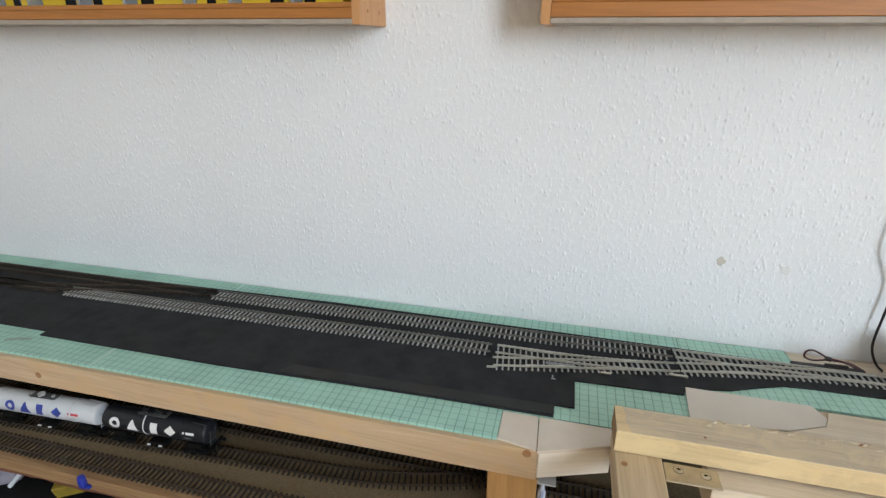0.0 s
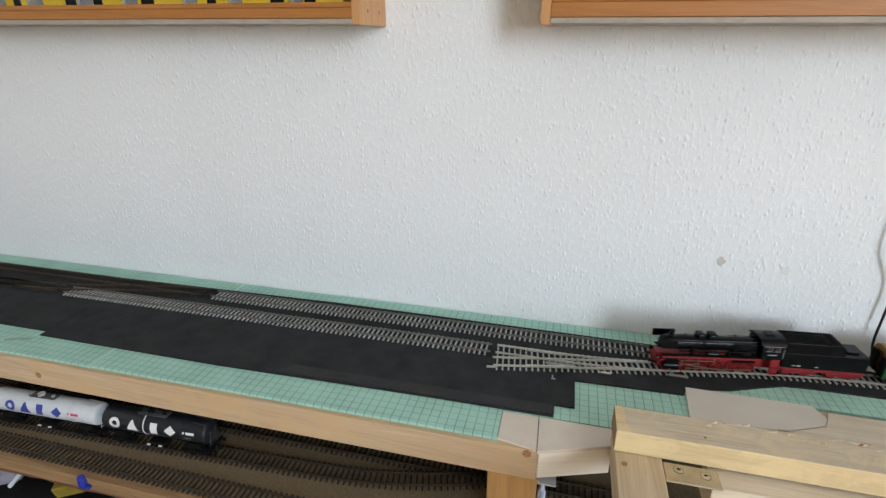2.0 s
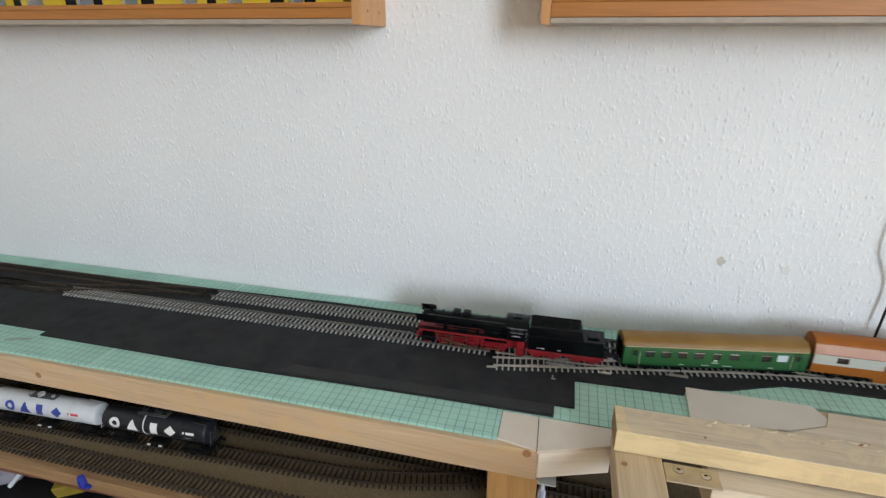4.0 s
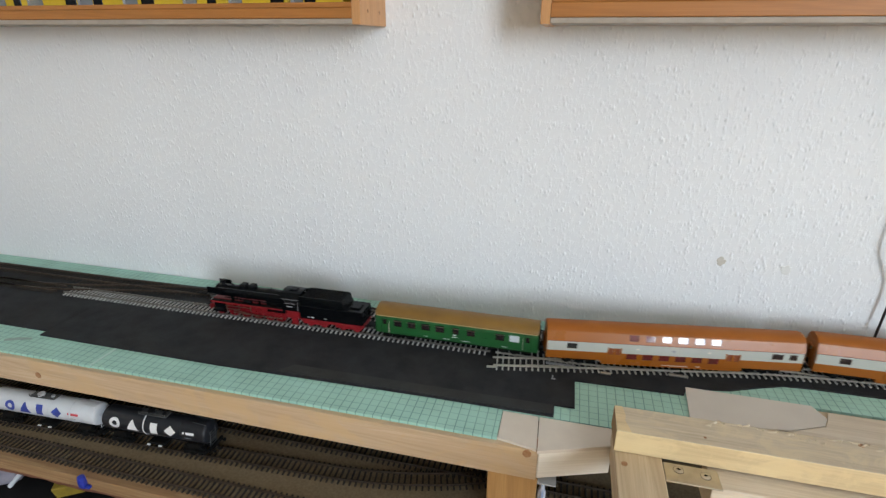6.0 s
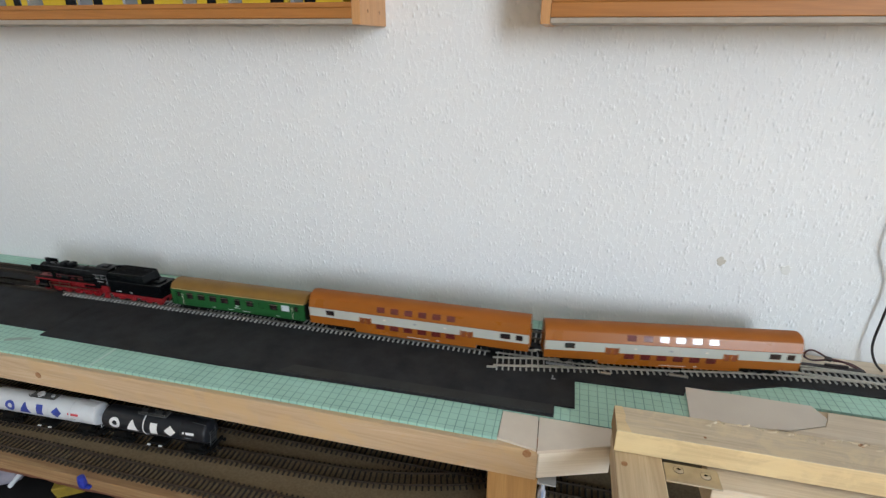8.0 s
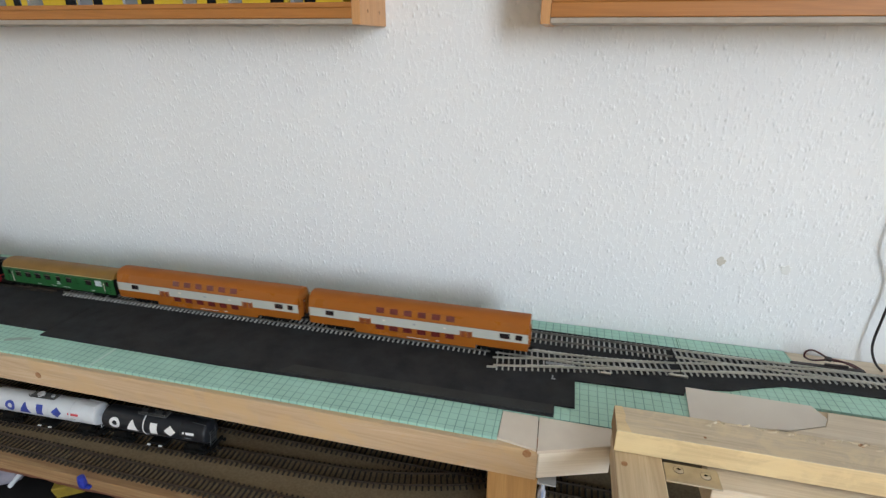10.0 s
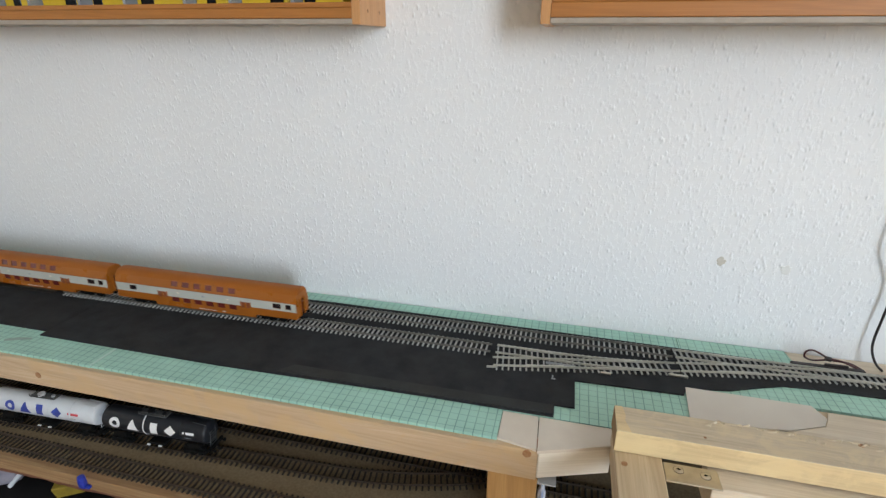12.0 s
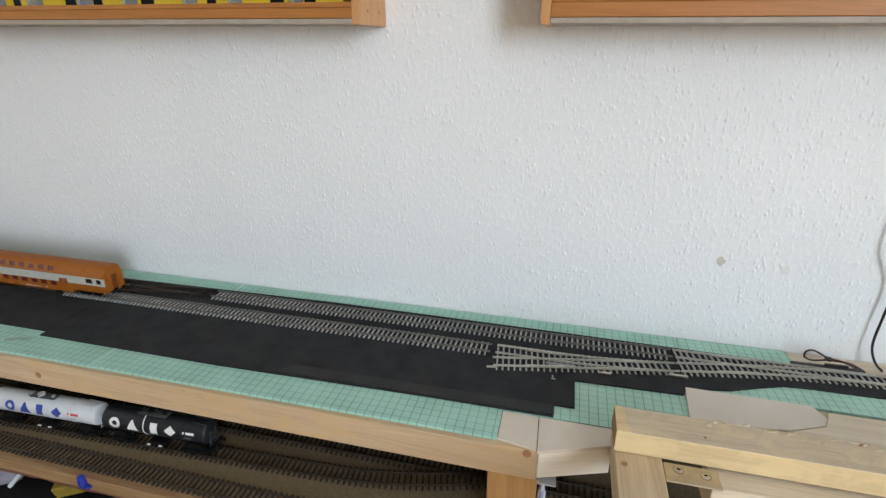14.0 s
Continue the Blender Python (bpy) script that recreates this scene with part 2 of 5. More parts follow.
def glass_material(name, tint, rough=0.03):
    m, nt, b = nodes_of(name)
    b.inputs["Base Color"].default_value = (*tint, 1)
    b.inputs["Roughness"].default_value = rough
    b.inputs["Transmission Weight"].default_value = 1.0
    b.inputs["IOR"].default_value = 1.45
    return m


MAT['grey_dark'] = surface("dark_grey_plastic", (0.085, 0.09, 0.09), (0.06, 0.062, 0.064), 90, 0.5, bump=0.1)
MAT['glass'] = glass_material("clear_glass", (0.95, 0.96, 0.96))


# ---------------------------------------------------------------- mesh helpers
def part(name, bm, material, parent=None, label=""):
    me = bpy.data.meshes.new(name)
    bm.to_mesh(me)
    bm.free()
    for mm in (material if isinstance(material, (list, tuple)) else [material]):
        me.materials.append(mm)
    ob = new(name, me)
    if parent:
        ob.parent = parent
    if label:
        tagged(ob, label=label)
    return ob


def empty(name, x=0.0, y=0.0, z=0.0):
    e = new(name)
    e.empty_display_size = 0.02
    e.location = (x, y, z)
    return e


def box(bm, x0, x1, y0, y1, z0, z1, bevel=0.0, seg=1):
    r = bmesh.ops.create_cube(bm, size=1.0, matrix=Matrix.Translation(((x0 + x1) / 2, (y0 + y1) / 2, (z0 + z1) / 2)) @ Matrix.Diagonal((x1 - x0, y1 - y0, z1 - z0, 1)))
    if bevel:
        es = list({e for v in r["verts"] for e in v.link_edges})
        bmesh.ops.bevel(bm, geom=es, offset=bevel, segments=seg, affect='EDGES', profile=0.5)
    return bm


def boxes(*specs):
    bm = bmesh.new()
    for s in specs:
        box(bm, *s)
    return bm


def cyl(bm, p0, p1, r, r2=None, seg=16):
    a, b = Vector(p0), Vector(p1)
    d = b - a
    m = Matrix.Translation((a + b) / 2) @ d.to_track_quat('Z', 'Y').to_matrix().to_4x4()
    bmesh.ops.create_cone(bm, cap_ends=True, segments=seg, radius1=r, radius2=r if r2 is None else r2, depth=d.length, matrix=m)
    return bm


def prism(bm, poly, z0, z1):
    lo = [bm.verts.new((x, y, z0)) for x, y in poly]
    hi = [bm.verts.new((x, y, z1)) for x, y in poly]
    n = len(poly)
    bm.faces.new(hi)
    bm.faces.new(lo[::-1])
    for i in range(n):
        bm.faces.new((lo[i], lo[(i + 1) % n], hi[(i + 1) % n], hi[i]))
    bmesh.ops.recalc_face_normals(bm, faces=bm.faces[:])
    return bm


def loft(bm, rings, cap=True):
    """Rings of equal vertex count joined to a closed tube."""
    vs = [[bm.verts.new(p) for p in ring] for ring in rings]
    n = len(vs[0])
    for a, b in zip(vs, vs[1:]):
        for i in range(n):
            bm.faces.new((a[i], a[(i + 1) % n], b[(i + 1) % n], b[i]))
    if cap:
        bm.faces.new(vs[0][::-1])
        bm.faces.new(vs[-1])
    bmesh.ops.recalc_face_normals(bm, faces=bm.faces[:])
    return bm


def tube(bm, pts, r, seg=8):
    """A round tube along the points; its frame is carried on from ring to ring, so it never twists."""
    rings, side = [], None
    for i, q in enumerate(pts):
        d = (Vector(pts[min(i + 1, len(pts) - 1)]) - Vector(pts[max(i - 1, 0)])).normalized()
        if side is None:
            side = d.orthogonal().normalized()
        side = (side - d * side.dot(d)).normalized()
        up = d.cross(side)
        rings.append([Vector(q) + (side * math.cos(k * 2 * math.pi / seg) + up * math.sin(k * 2 * math.pi / seg)) * r for k in range(seg)])
    return loft(bm, rings)


def soften(ob, angle=35):
    me = ob.data
    for f in me.polygons:
        f.use_smooth = True
    me.set_sharp_from_angle(angle=radians(angle))
    return ob


# ---------------------------------------------------------------- room
def structure(name, bm, material, label):
    return tagged(part(name, bm, material), label=label, category=name.split("_")[0], kind="structure")


T = 0.12
structure("wall_back", boxes((X0 - T, X1 + T, 0.0, T, ZF, ZC)), MAT['wall'], "white painted woodchip wallpaper wall behind the layout")
structure("wall_left", boxes((X0 - T, X0, Y0, 0.0, ZF, ZC)), MAT['plain_white'], "plain white painted side wall")
structure("wall_right", boxes((X1, X1 + T, Y0, 0.0, ZF, ZC)), MAT['plain_white'], "plain white painted side wall")
structure("wall_front", boxes((X0 - T, WX0, Y0 - T, Y0, ZF, ZC), (WX1, X1 + T, Y0 - T, Y0, ZF, ZC),
                              (WX0, WX1, Y0 - T, Y0, ZF, WZ0), (WX0, WX1, Y0 - T, Y0, WZ1, ZC)), MAT['plain_white'], "plain white wall with a wide window opening")
structure("floor", boxes((X0 - T, X1 + T, Y0 - T, T, ZF - 0.1, ZF)), MAT['floor'], "brown wooden floor boards of the room")
structure("ceiling", boxes((X0 - T, X1 + T, Y0 - T, T, ZC, ZC + 0.1)), MAT['plain_white'], "plain white painted ceiling")


def window():
    w = tagged(empty("window_1", (WX0 + WX1) / 2, Y0 - 0.06, WZ0), label="wide double window with white painted frame", category="window", kind="structure")
    cx, hw, h = 0.0, (WX1 - WX0) / 2, WZ1 - WZ0
    bm = boxes((-hw, -hw + 0.05, -0.03, 0.03, 0, h, 0.004), (hw - 0.05, hw, -0.03, 0.03, 0, h, 0.004), (-hw + 0.05, hw - 0.05, -0.03, 0.03, 0, 0.05, 0.004),
               (-hw + 0.05, hw - 0.05, -0.03, 0.03, h - 0.05, h, 0.004), (-0.04, 0.04, -0.03, 0.03, 0.05, h - 0.05, 0.004))
    part("window_frame", bm, MAT['plain_white'], w)
    part("window_sill", boxes((-hw, hw, 0.06, 0.20, -0.03, -0.002, 0.004)), MAT['plain_white'], w)
    for a, b in ((-hw + 0.05, -0.04), (0.04, hw - 0.05)):
        g = part("pane", boxes((a, b, -0.045, -0.04, 0.05, h - 0.05)), MAT['glass'], w)
        g.visible_shadow = False


window()

# ---------------------------------------------------------------- upper deck
FELT = 0.002
SL = 0.004
RAIL = 0.0065
LOW = -0.105


MAT['lath_red'] = surface("red_brown_veneer_edge", (0.42, 0.17, 0.08), (0.34, 0.13, 0.06), 90, 0.6, bump=0.1)


def baseboard():
    b = tagged(empty("railway_baseboard", -0.5, -0.13, -0.04), label="wooden railway baseboard with pine front beam and post", category="baseboard")
    b.location = (0, 0, 0)
    bm = bmesh.new()
    prism(bm, [(-2.3, -0.001), (-2.3, -0.2400), (-0.004, -0.2400), (0.066, -0.2200), (0.16, -0.19), (2.3, -0.19), (2.3, -0.001)], -0.018, -0.0055)
    part("deck", bm, MAT['ply'], b)
    part("front_beam", boxes((-2.3, -0.0035, -0.2620, -0.2405, -0.0405, -0.0035, 0.0012, 2)), MAT['pine'], b)
    bm = boxes((0, 0.076, 0.0, 0.018, -0.037, -0.004, 0.001, 2))
    o = part("edge_beam", bm, MAT['pine_white'], b, "pale sawn spruce edge beam")
    o.location, o.rotation_euler = (-0.003, -0.2625, 0), (0, 0, math.atan2(0.0254, 0.071))
    o = part("edge_strip", boxes((0, 0.076, -0.0004, 0.0176, -0.0039, -0.0024)), MAT['lath_red'], b, "thin red-brown veneer strip")
    o.location, o.rotation_euler = (-0.003, -0.2625, 0), (0, 0, math.atan2(0.0254, 0.071))
    part("post", boxes((-0.0535, -0.002, -0.2600, -0.2150, ZF, -0.041, 0.0015, 2)), MAT['post'], b, "orange-toned pine post")
    part("post", boxes((-1.40, -1.35, -0.2600, -0.2150, ZF, -0.041, 0.0015, 2)), MAT['post'], b)
    # knots in the front beam
    for x, z, r in ((-0.6345, -0.024, 0.0042), (-0.0145, -0.008, 0.0045)):
        bm = bmesh.new()
        cyl(bm, (x, -0.2624, z), (x, -0.2612, z), r, seg=20)
        soften(part("knot", bm, MAT['knot'], b))


MAT['knot'] = surface("brown_knot", (0.30, 0.13, 0.05), (0.42, 0.23, 0.11), 500, 0.5, bump=0.3)
baseboard()


def sheet(name, poly, z0, z1, material, label, category, group=""):
    bm = bmesh.new()
    prism(bm, poly, z0, z1)
    return tagged(part(name, bm, material), label=label, category=category, group=group)


def rect(x0, x1, y0, y1):
    return [(x0, y0), (x1, y0), (x1, y1), (x0, y1)]


MAT['tape'] = surface("pale_tape", (0.50, 0.70, 0.61), (0.46, 0.66, 0.57), 60, 0.4, bump=0.05)
MAT['smear'] = surface("dried_glue", (0.24, 0.33, 0.28), (0.30, 0.42, 0.36), 120, 0.4, bump=0.2)
MAT_LABEL = "pale green foam underlay sheet printed with centimetre grid"
for poly, mm in ((rect(-2.3, -0.5060, -0.1295, -0.0015), 'foam'), (rect(-0.5052, 0.1630, -0.1295, -0.0015), 'foam'), (rect(-2.3, -0.5535, -0.2560, -0.1305), 'foam'),
                 (rect(-0.5525, -0.0462, -0.2555, -0.1305), 'foam'), ([(-0.0454, -0.2118), (0.155, -0.2118), (0.1555, -0.1305), (-0.0454, -0.1305)], 'foam_mid'),
                 ([(0.1640, -0.1295), (0.164, -0.1215), (0.2874, -0.1215), (0.43, -0.1235), (1.9, -0.1235), (1.9, -0.0820), (0.300, -0.0310), (0.2960, -0.0015), (0.1640, -0.0015)], 'foam_mid')):
    sheet("underlay_mat", poly, -0.005, 0.0, MAT[mm], MAT_LABEL, "mat", "green underlay sheets")
sheet("tape_strip", rect(-0.5550, -0.5512, -0.2556, -0.1400), 0.0001, 0.0004, MAT['tape'], "pale tape strip over the joint of two mats", "tape")
sheet("tape_strip", rect(-0.5072, -0.5040, -0.0340, -0.0020), 0.0001, 0.0004, MAT['tape'], "pale tape strip over the joint of two mats", "tape")
sheet("glue_smear", [(-0.712, -0.238), (-0.698, -0.232), (-0.680, -0.2255), (-0.683, -0.2225), (-0.702, -0.226), (-0.716, -0.234)], 0.0001, 0.0005, MAT['smear'], "dried grey glue smear on the green mat", "smear")
sheet("wood_board", [(0.302, -0.033), (1.9, -0.06), (1.9, -0.0015), (0.298, -0.0015)], -0.005, -0.0012, MAT['pine_pale'], "pale bare wooden board behind the track", "board")

FL = "matt black bitumen felt strip under the tracks"
sheet("track_felt", [(-2.3, -0.2045), (-0.679, -0.2045), (-0.679, -0.0345), (-2.3, -0.0345)], 0.0002, FELT, MAT['felt'], FL, "felt", "black felt strips")
sheet("track_felt", [(-0.6784, -0.2150), (-0.40, -0.2165), (-0.14, -0.2110), (0.0085, -0.2108), (0.0085, -0.1910), (0.0305, -0.1905), (0.0300, -0.1390), (0.1515, -0.1355),
                     (0.1565, -0.1225), (0.2050, -0.1135), (0.2400, -0.099), (0.2680, -0.0885), (0.300, -0.0860), (0.3050, -0.0352), (0.160, -0.0325), (0.0160, -0.0300), (-0.326, -0.0265),
                     (-0.6784, -0.0340)], 0.0002, FELT, MAT['felt'], FL, "felt", "black felt strips")
sheet("track_felt", [(0.3006, -0.0860), (0.43, -0.0855), (1.9, -0.0855), (1.9, -0.040), (0.372, -0.040), (0.3056, -0.0352)], 0.0002, FELT, MAT['felt'], FL, "felt", "black felt strips")
sheet("felt_patch", [(-0.322, -0.2118), (-0.14, -0.2090), (0.0080, -0.2085), (0.0080, -0.1930), (-0.10, -0.1935), (-0.307, -0.1940)], FELT + 0.0002, FELT + 0.0012, MAT['felt_worn'],
      "worn dark felt offcut lying on the black felt", "felt")

sheet("cardboard_piece", [(-0.0455, -0.2095), (-0.0070, -0.2122), (-0.0055, -0.2618), (-0.0455, -0.2545)], -0.0045, -0.0008, MAT['card'], "greyish brown cardboard piece on the deck edge", "cardboard", "cardboard pieces")
sheet("cardboard_piece", [(-0.0060, -0.2122), (0.0850, -0.2122), (0.0850, -0.2310), (0.0660, -0.2390), (-0.0045, -0.2640)], -0.0045, -0.0008, MAT['card'], "greyish brown cardboard piece beside the bridge frame", "cardboard", "cardboard pieces")
sheet("cardboard_piece", [(0.1555, -0.1205), (0.2855, -0.1222), (0.2935, -0.1425), (0.2870, -0.1550), (0.2495, -0.1716), (0.1500, -0.1860)], 0.0003, 0.0023, MAT['card_light'], "pale grey cardboard offcut lying loose", "cardboard", "cardboard pieces")
sheet("wood_board", [(0.2880, -0.1255), (1.6, -0.1255), (1.6, -0.188), (0.2450, -0.186), (0.248, -0.172), (0.288, -0.158)], -0.0052, -0.0010, MAT['pine_y'], "raw pine board let into the deck", "board")
sheet("wood_board", [(0.2985, -0.1300), (0.42, -0.1285), (1.6, -0.1285), (1.6, -0.2200), (0.2300, -0.2200), (0.24, -0.1760), (0.2510, -0.1722), (0.2878, -0.1556), (0.2945, -0.1428)], -0.0008, 0.0014, MAT['pine_pale'], "pale pine plank lying behind the bridge frame", "board")


# ---------------------------------------------------------------- tracks
def slope_main(x):
    for (a, sa), (b, sb) in zip(((0.01, 0.0), (0.145, 0.2), (0.2, 0.2)), ((0.145, 0.2), (0.2, 0.2), (0.42, 0.0))):
        if a <= x <= b:
            return sa + (sb - sa) * (x - a) / (b - a)
    return 0.0


STEP = 0.001
GX = [-3.2 + STEP * i for i in range(6401)]
GS = [slope_main(x) for x in GX]
GY, GA = [0.0], [0.0]
for i in range(1, len(GX)):
    m_ = (GS[i] + GS[i - 1]) / 2
    GY.append(GY[-1] + m_ * STEP)
    GA.append(GA[-1] + math.sqrt(1 + m_ * m_) * STEP)
dy_ = -0.052 - GY[-1]
GY = [y + dy_ for y in GY]
a0_ = float(np.interp(0.0, GX, GA))
GA = [a - a0_ for a in GA]


def main_y(x):
    return float(np.interp(x, GX, GY))


def on_line(s):
    """Place on the line the train takes, s metres along it from x = 0."""
    x = float(np.interp(s, GA, GX))
    return x, main_y(x)


def rail_mesh(pts, off, z, h=0.0025, w=0.0008):
    """A rail: foot, web and head swept along the line, off to one side."""
    prof = [(-1.0, 0), (1.0, 0), (1.0, 0.16), (0.35, 0.26), (0.35, 0.6), (0.7, 0.66), (0.7, 1), (-0.7, 1), (-0.7, 0.66), (-0.35, 0.6), (-0.35, 0.26), (-1.0, 0.16)]
    rings = []
    for i, (x, y) in enumerate(pts):
        a, b = pts[max(i - 1, 0)], pts[min(i + 1, len(pts) - 1)]
        d = Vector((b[0] - a[0], b[1] - a[1])).normalized()
        n = Vector((-d.y, d.x))
        rings.append([(x + n.x * (off + u * w), y + n.y * (off + u * w), z + k * h) for u, k in prof])
    return loft(bmesh.new(), rings)


def sleeper_mesh(name, length, material, z0, h=0.0018, w=0.0022):
    bm = boxes((-w / 2, w / 2, -length / 2, length / 2, z0, z0 + h, 0.0003))
    for y in (-0.00825, 0.00825):
        for d in (-0.0019, 0.0019):
            box(bm, -w / 2 + 0.0002, w / 2 - 0.0002, y + d - 0.0006, y + d + 0.0006, z0 + h - 0.0001, z0 + h + 0.0008)
    me = bpy.data.meshes.new(name)
    bm.to_mesh(me)
    bm.free()
    me.materials.append(material)
    return me


GREY_TIE = sleeper_mesh("sleeper", 0.0300, MAT['sleeper'], FELT)
DARK_TIE = sleeper_mesh("sleeper", 0.0290, MAT['sleeper_dark'], FELT)


def resample(fn, x0, x1, n):
    return [(x0 + (x1 - x0) * i / n, fn(x0 + (x1 - x0) * i / n)) for i in range(n + 1)]


def lay_sleepers(track, fn, x0, x1, me, pitch=0.0069, length=None):
    n = int((x1 - x0) / pitch)
    for i in range(n):
        x = x0 + pitch * (i + 0.5)
        o = new("sleeper", me)
        o.parent = track
        k = math.atan((fn(x + 0.002) - fn(x - 0.002)) / 0.004)
        o.location = (x, fn(x), 0)
        o.rotation_euler = (0, 0, k)
        if length:
            o.scale = (1, length(x), 1)


def track(label, fn, x0, x1, me, rail_mat, zrail=SL, pitch=0.0069, group="railway tracks", n=40, ends=0.0, z=0.0):
    t = tagged(empty("railway_track", 0, 0, z), label=label, category="track", group=group)
    pts = resample(fn, x0 - ends, x1 + ends, n)
    for off in (-0.00875, 0.00875):
        part("rail", rail_mesh(pts, off, zrail), rail_mat, t)
    lay_sleepers(t, fn, x0, x1, me, pitch)
    return t


NEAR = -0.0985
FAR = -0.0520
track("straight grey sleepered model track with nickel rails", lambda x: NEAR, -0.7560, -0.0790, GREY_TIE, MAT['rail_dull'], n=6, ends=0.002)
track("straight grey sleepered model track beside the wall", lambda x: FAR, -0.5230, 0.1480, GREY_TIE, MAT['rail_dull'], n=6, ends=0.002)


def stub_y(x):
    """The diverging leg that ends dead on the felt."""
    return main_y(x) if x >= 0.15 else main_y(0.15) - 0.2 * (0.15 - x)


def turnout(label, x0, x1, legs, me, rail_mat, z=0.0):
    """A turnout: two running lines sharing long sleepers, point blades, check rails and a frog."""
    t = tagged(empty("railway_turnout", 0, 0, z), label=label, category="turnout", group="turnouts")
    for fn in legs:
        for off in (-0.00875, 0.00875):
            part("rail", rail_mesh(resample(fn, x0, x1, 24), off, SL), rail_mat, t)
    for fn, sgn in zip(legs, (1, -1)):
        xa = x0 + 0.18 * (x1 - x0)
        part("check_rail", rail_mesh(resample(fn, xa, xa + 0.045, 6), sgn * 0.0073, SL), rail_mat, t)
    n = int((x1 - x0) / 0.0072)
    for i in range(n):
        x = x0 + 0.0072 * (i + 0.5)
        ya, yb = legs[0](x), legs[1](x)
        o = new("sleeper", me)
        o.parent = t
        o.location = (x, (ya + yb) / 2, 0)
        o.scale = (1, (0.030 + abs(ya - yb)) / 0.030, 1)
        o.rotation_euler = (0, 0, math.atan(((legs[0](x + 0.003) + legs[1](x + 0.003)) - (legs[0](x - 0.003) + legs[1](x - 0.003))) / 0.012))
    return t


t1 = turnout("nickel railed turnout with grey sleepers and loose end", -0.0700, 0.1520, (main_y, stub_y), GREY_TIE, MAT['rail'])
bm = boxes((-0.0060, 0.0300, -0.1165, -0.1125, SL, SL + 0.0022, 0.0006))
part("frog", bm, MAT['grey'], t1, "grey plastic frog block")
part("rail", rail_mesh([(-0.0760, -0.1400), (-0.0640, -0.1378)], 0.0, SL - 0.001), MAT['rail'], t1)
bm = boxes((0.0030, 0.0048, -0.1425, -0.1365, FELT, FELT + 0.0012, 0.0003), (0.0025, 0.0075, -0.1440, -0.1423, FELT, FELT + 0.0014, 0.0004))
part("point_lever", bm, MAT['grey'], t1, "small grey plastic lever")
bm = boxes((0.1400, 0.1620, -0.1020, -0.0985, FELT, FELT + 0.0026, 0.0005), (0.060, 0.072, -0.1185, -0.1150, FELT, FELT + 0.0026, 0.0005))
part("tie_bar", bm, MAT['steel'], t1, "bright metal tie bar")
turnout("nickel railed turnout beside the wall", 0.1535, 0.4100, (lambda x: FAR, main_y), GREY_TIE, MAT['rail'])
track("straight model track leading out behind the wall end", lambda x: FAR, 0.4115, 1.880, GREY_TIE, MAT['rail'], n=6)


def cross_y(x):
    if x >= -0.545:
        return FAR
    u = min((-0.545 - x) / 0.30, 1.0)
    return FAR + (NEAR - FAR) * (3 * u * u - 2 * u ** 3)


turnout("old dark brown turnout with rusty rails", -0.7700, -0.5250, (lambda x: FAR, cross_y), DARK_TIE, MAT['rail_rust'])
turnout("old dark brown crossover turnout with rusty rails", -1.0000, -0.7710, (cross_y, lambda x: NEAR), DARK_TIE, MAT['rail_rust'])
track("old dark brown track beside the wall", lambda x: FAR, -1.900, -0.7710, DARK_TIE, MAT['rail_rust'], n=6)
track("old dark brown track with rusty rails", lambda x: NEAR, -2.280, -1.0010, DARK_TIE, MAT['rail_rust'], n=6)


# ---------------------------------------------------------------- lower deck
MAT['lath'] = timber("red_brown_veneer", (0.20, 0.075, 0.04), (0.10, 0.035, 0.02), 'x', 2.0, 0.7)


MAT['shelf_board'] = surface("dusty_brown_board", (0.22, 0.165, 0.10), (0.165, 0.122, 0.073), 320, 0.85, bump=0.5, fine=900, spec=0.2)


def lower_shelf():
    b = tagged(empty("lower_shelf", 0, 0, 0), label="lower plywood shelf with rough pine front strip", category="shelf")
    part("board", boxes((-2.3, 0.9, -0.3120, -0.0010, LOW - 0.012, LOW - 0.002)), MAT['shelf_board'], b, "dusty brown bare board")
    part("front_strip", boxes((-2.3, 0.9, -0.3240, -0.3122, LOW - 0.019, LOW - 0.0015, 0.0008)), MAT['pine_raw'], b)
    bm = bmesh.new()
    rings = []
    for i in range(321):
        x = -2.3 + 0.01 * i
        q = 0.0022 * noise.noise(Vector((x * 31, 0.3, 0))) + 0.0014 * noise.noise(Vector((x * 90, 4.3, 0)))
        d = 0.0012 * noise.noise(Vector((x * 45, 8.1, 0)))
        rings.append([(x, -0.3232 + d, LOW - 0.0192), (x, -0.3222 + d, LOW - 0.0250 + q), (x, -0.3135, LOW - 0.0262 + q), (x, -0.3135, LOW - 0.0192)])
    part("lower_lath", loft(bm, rings), MAT['lath'], b, "dark reddish broken plywood edge")
    part("support", boxes((-2.29, -2.25, -0.30, -0.02, ZF, LOW - 0.0125)), MAT['pine_raw'], b)
    part("support", boxes((0.84, 0.88, -0.30, -0.02, ZF, LOW - 0.0125)), MAT['pine_raw'], b)


lower_shelf()


def mid_low(x):
    u = x + 0.25
    return -0.2455 + 0.04 * u + (0.86 * u * u if u > 0 else 0.0)


ZL = LOW - 0.002 - FELT
for lab, fn, a, b_ in (("dark sleepered track at the shelf's front edge", lambda x: -0.3000, -0.9990, 0.30), ("dark sleepered track carrying the tank wagons", mid_low, -0.9990, 0.03),
                       ("dark sleepered track at the back of the shelf", lambda x: -0.2020, -0.9990, 0.30)):
    track(lab, fn, a, b_, DARK_TIE, MAT['rail_rust'], n=40, group="lower deck tracks", z=ZL)


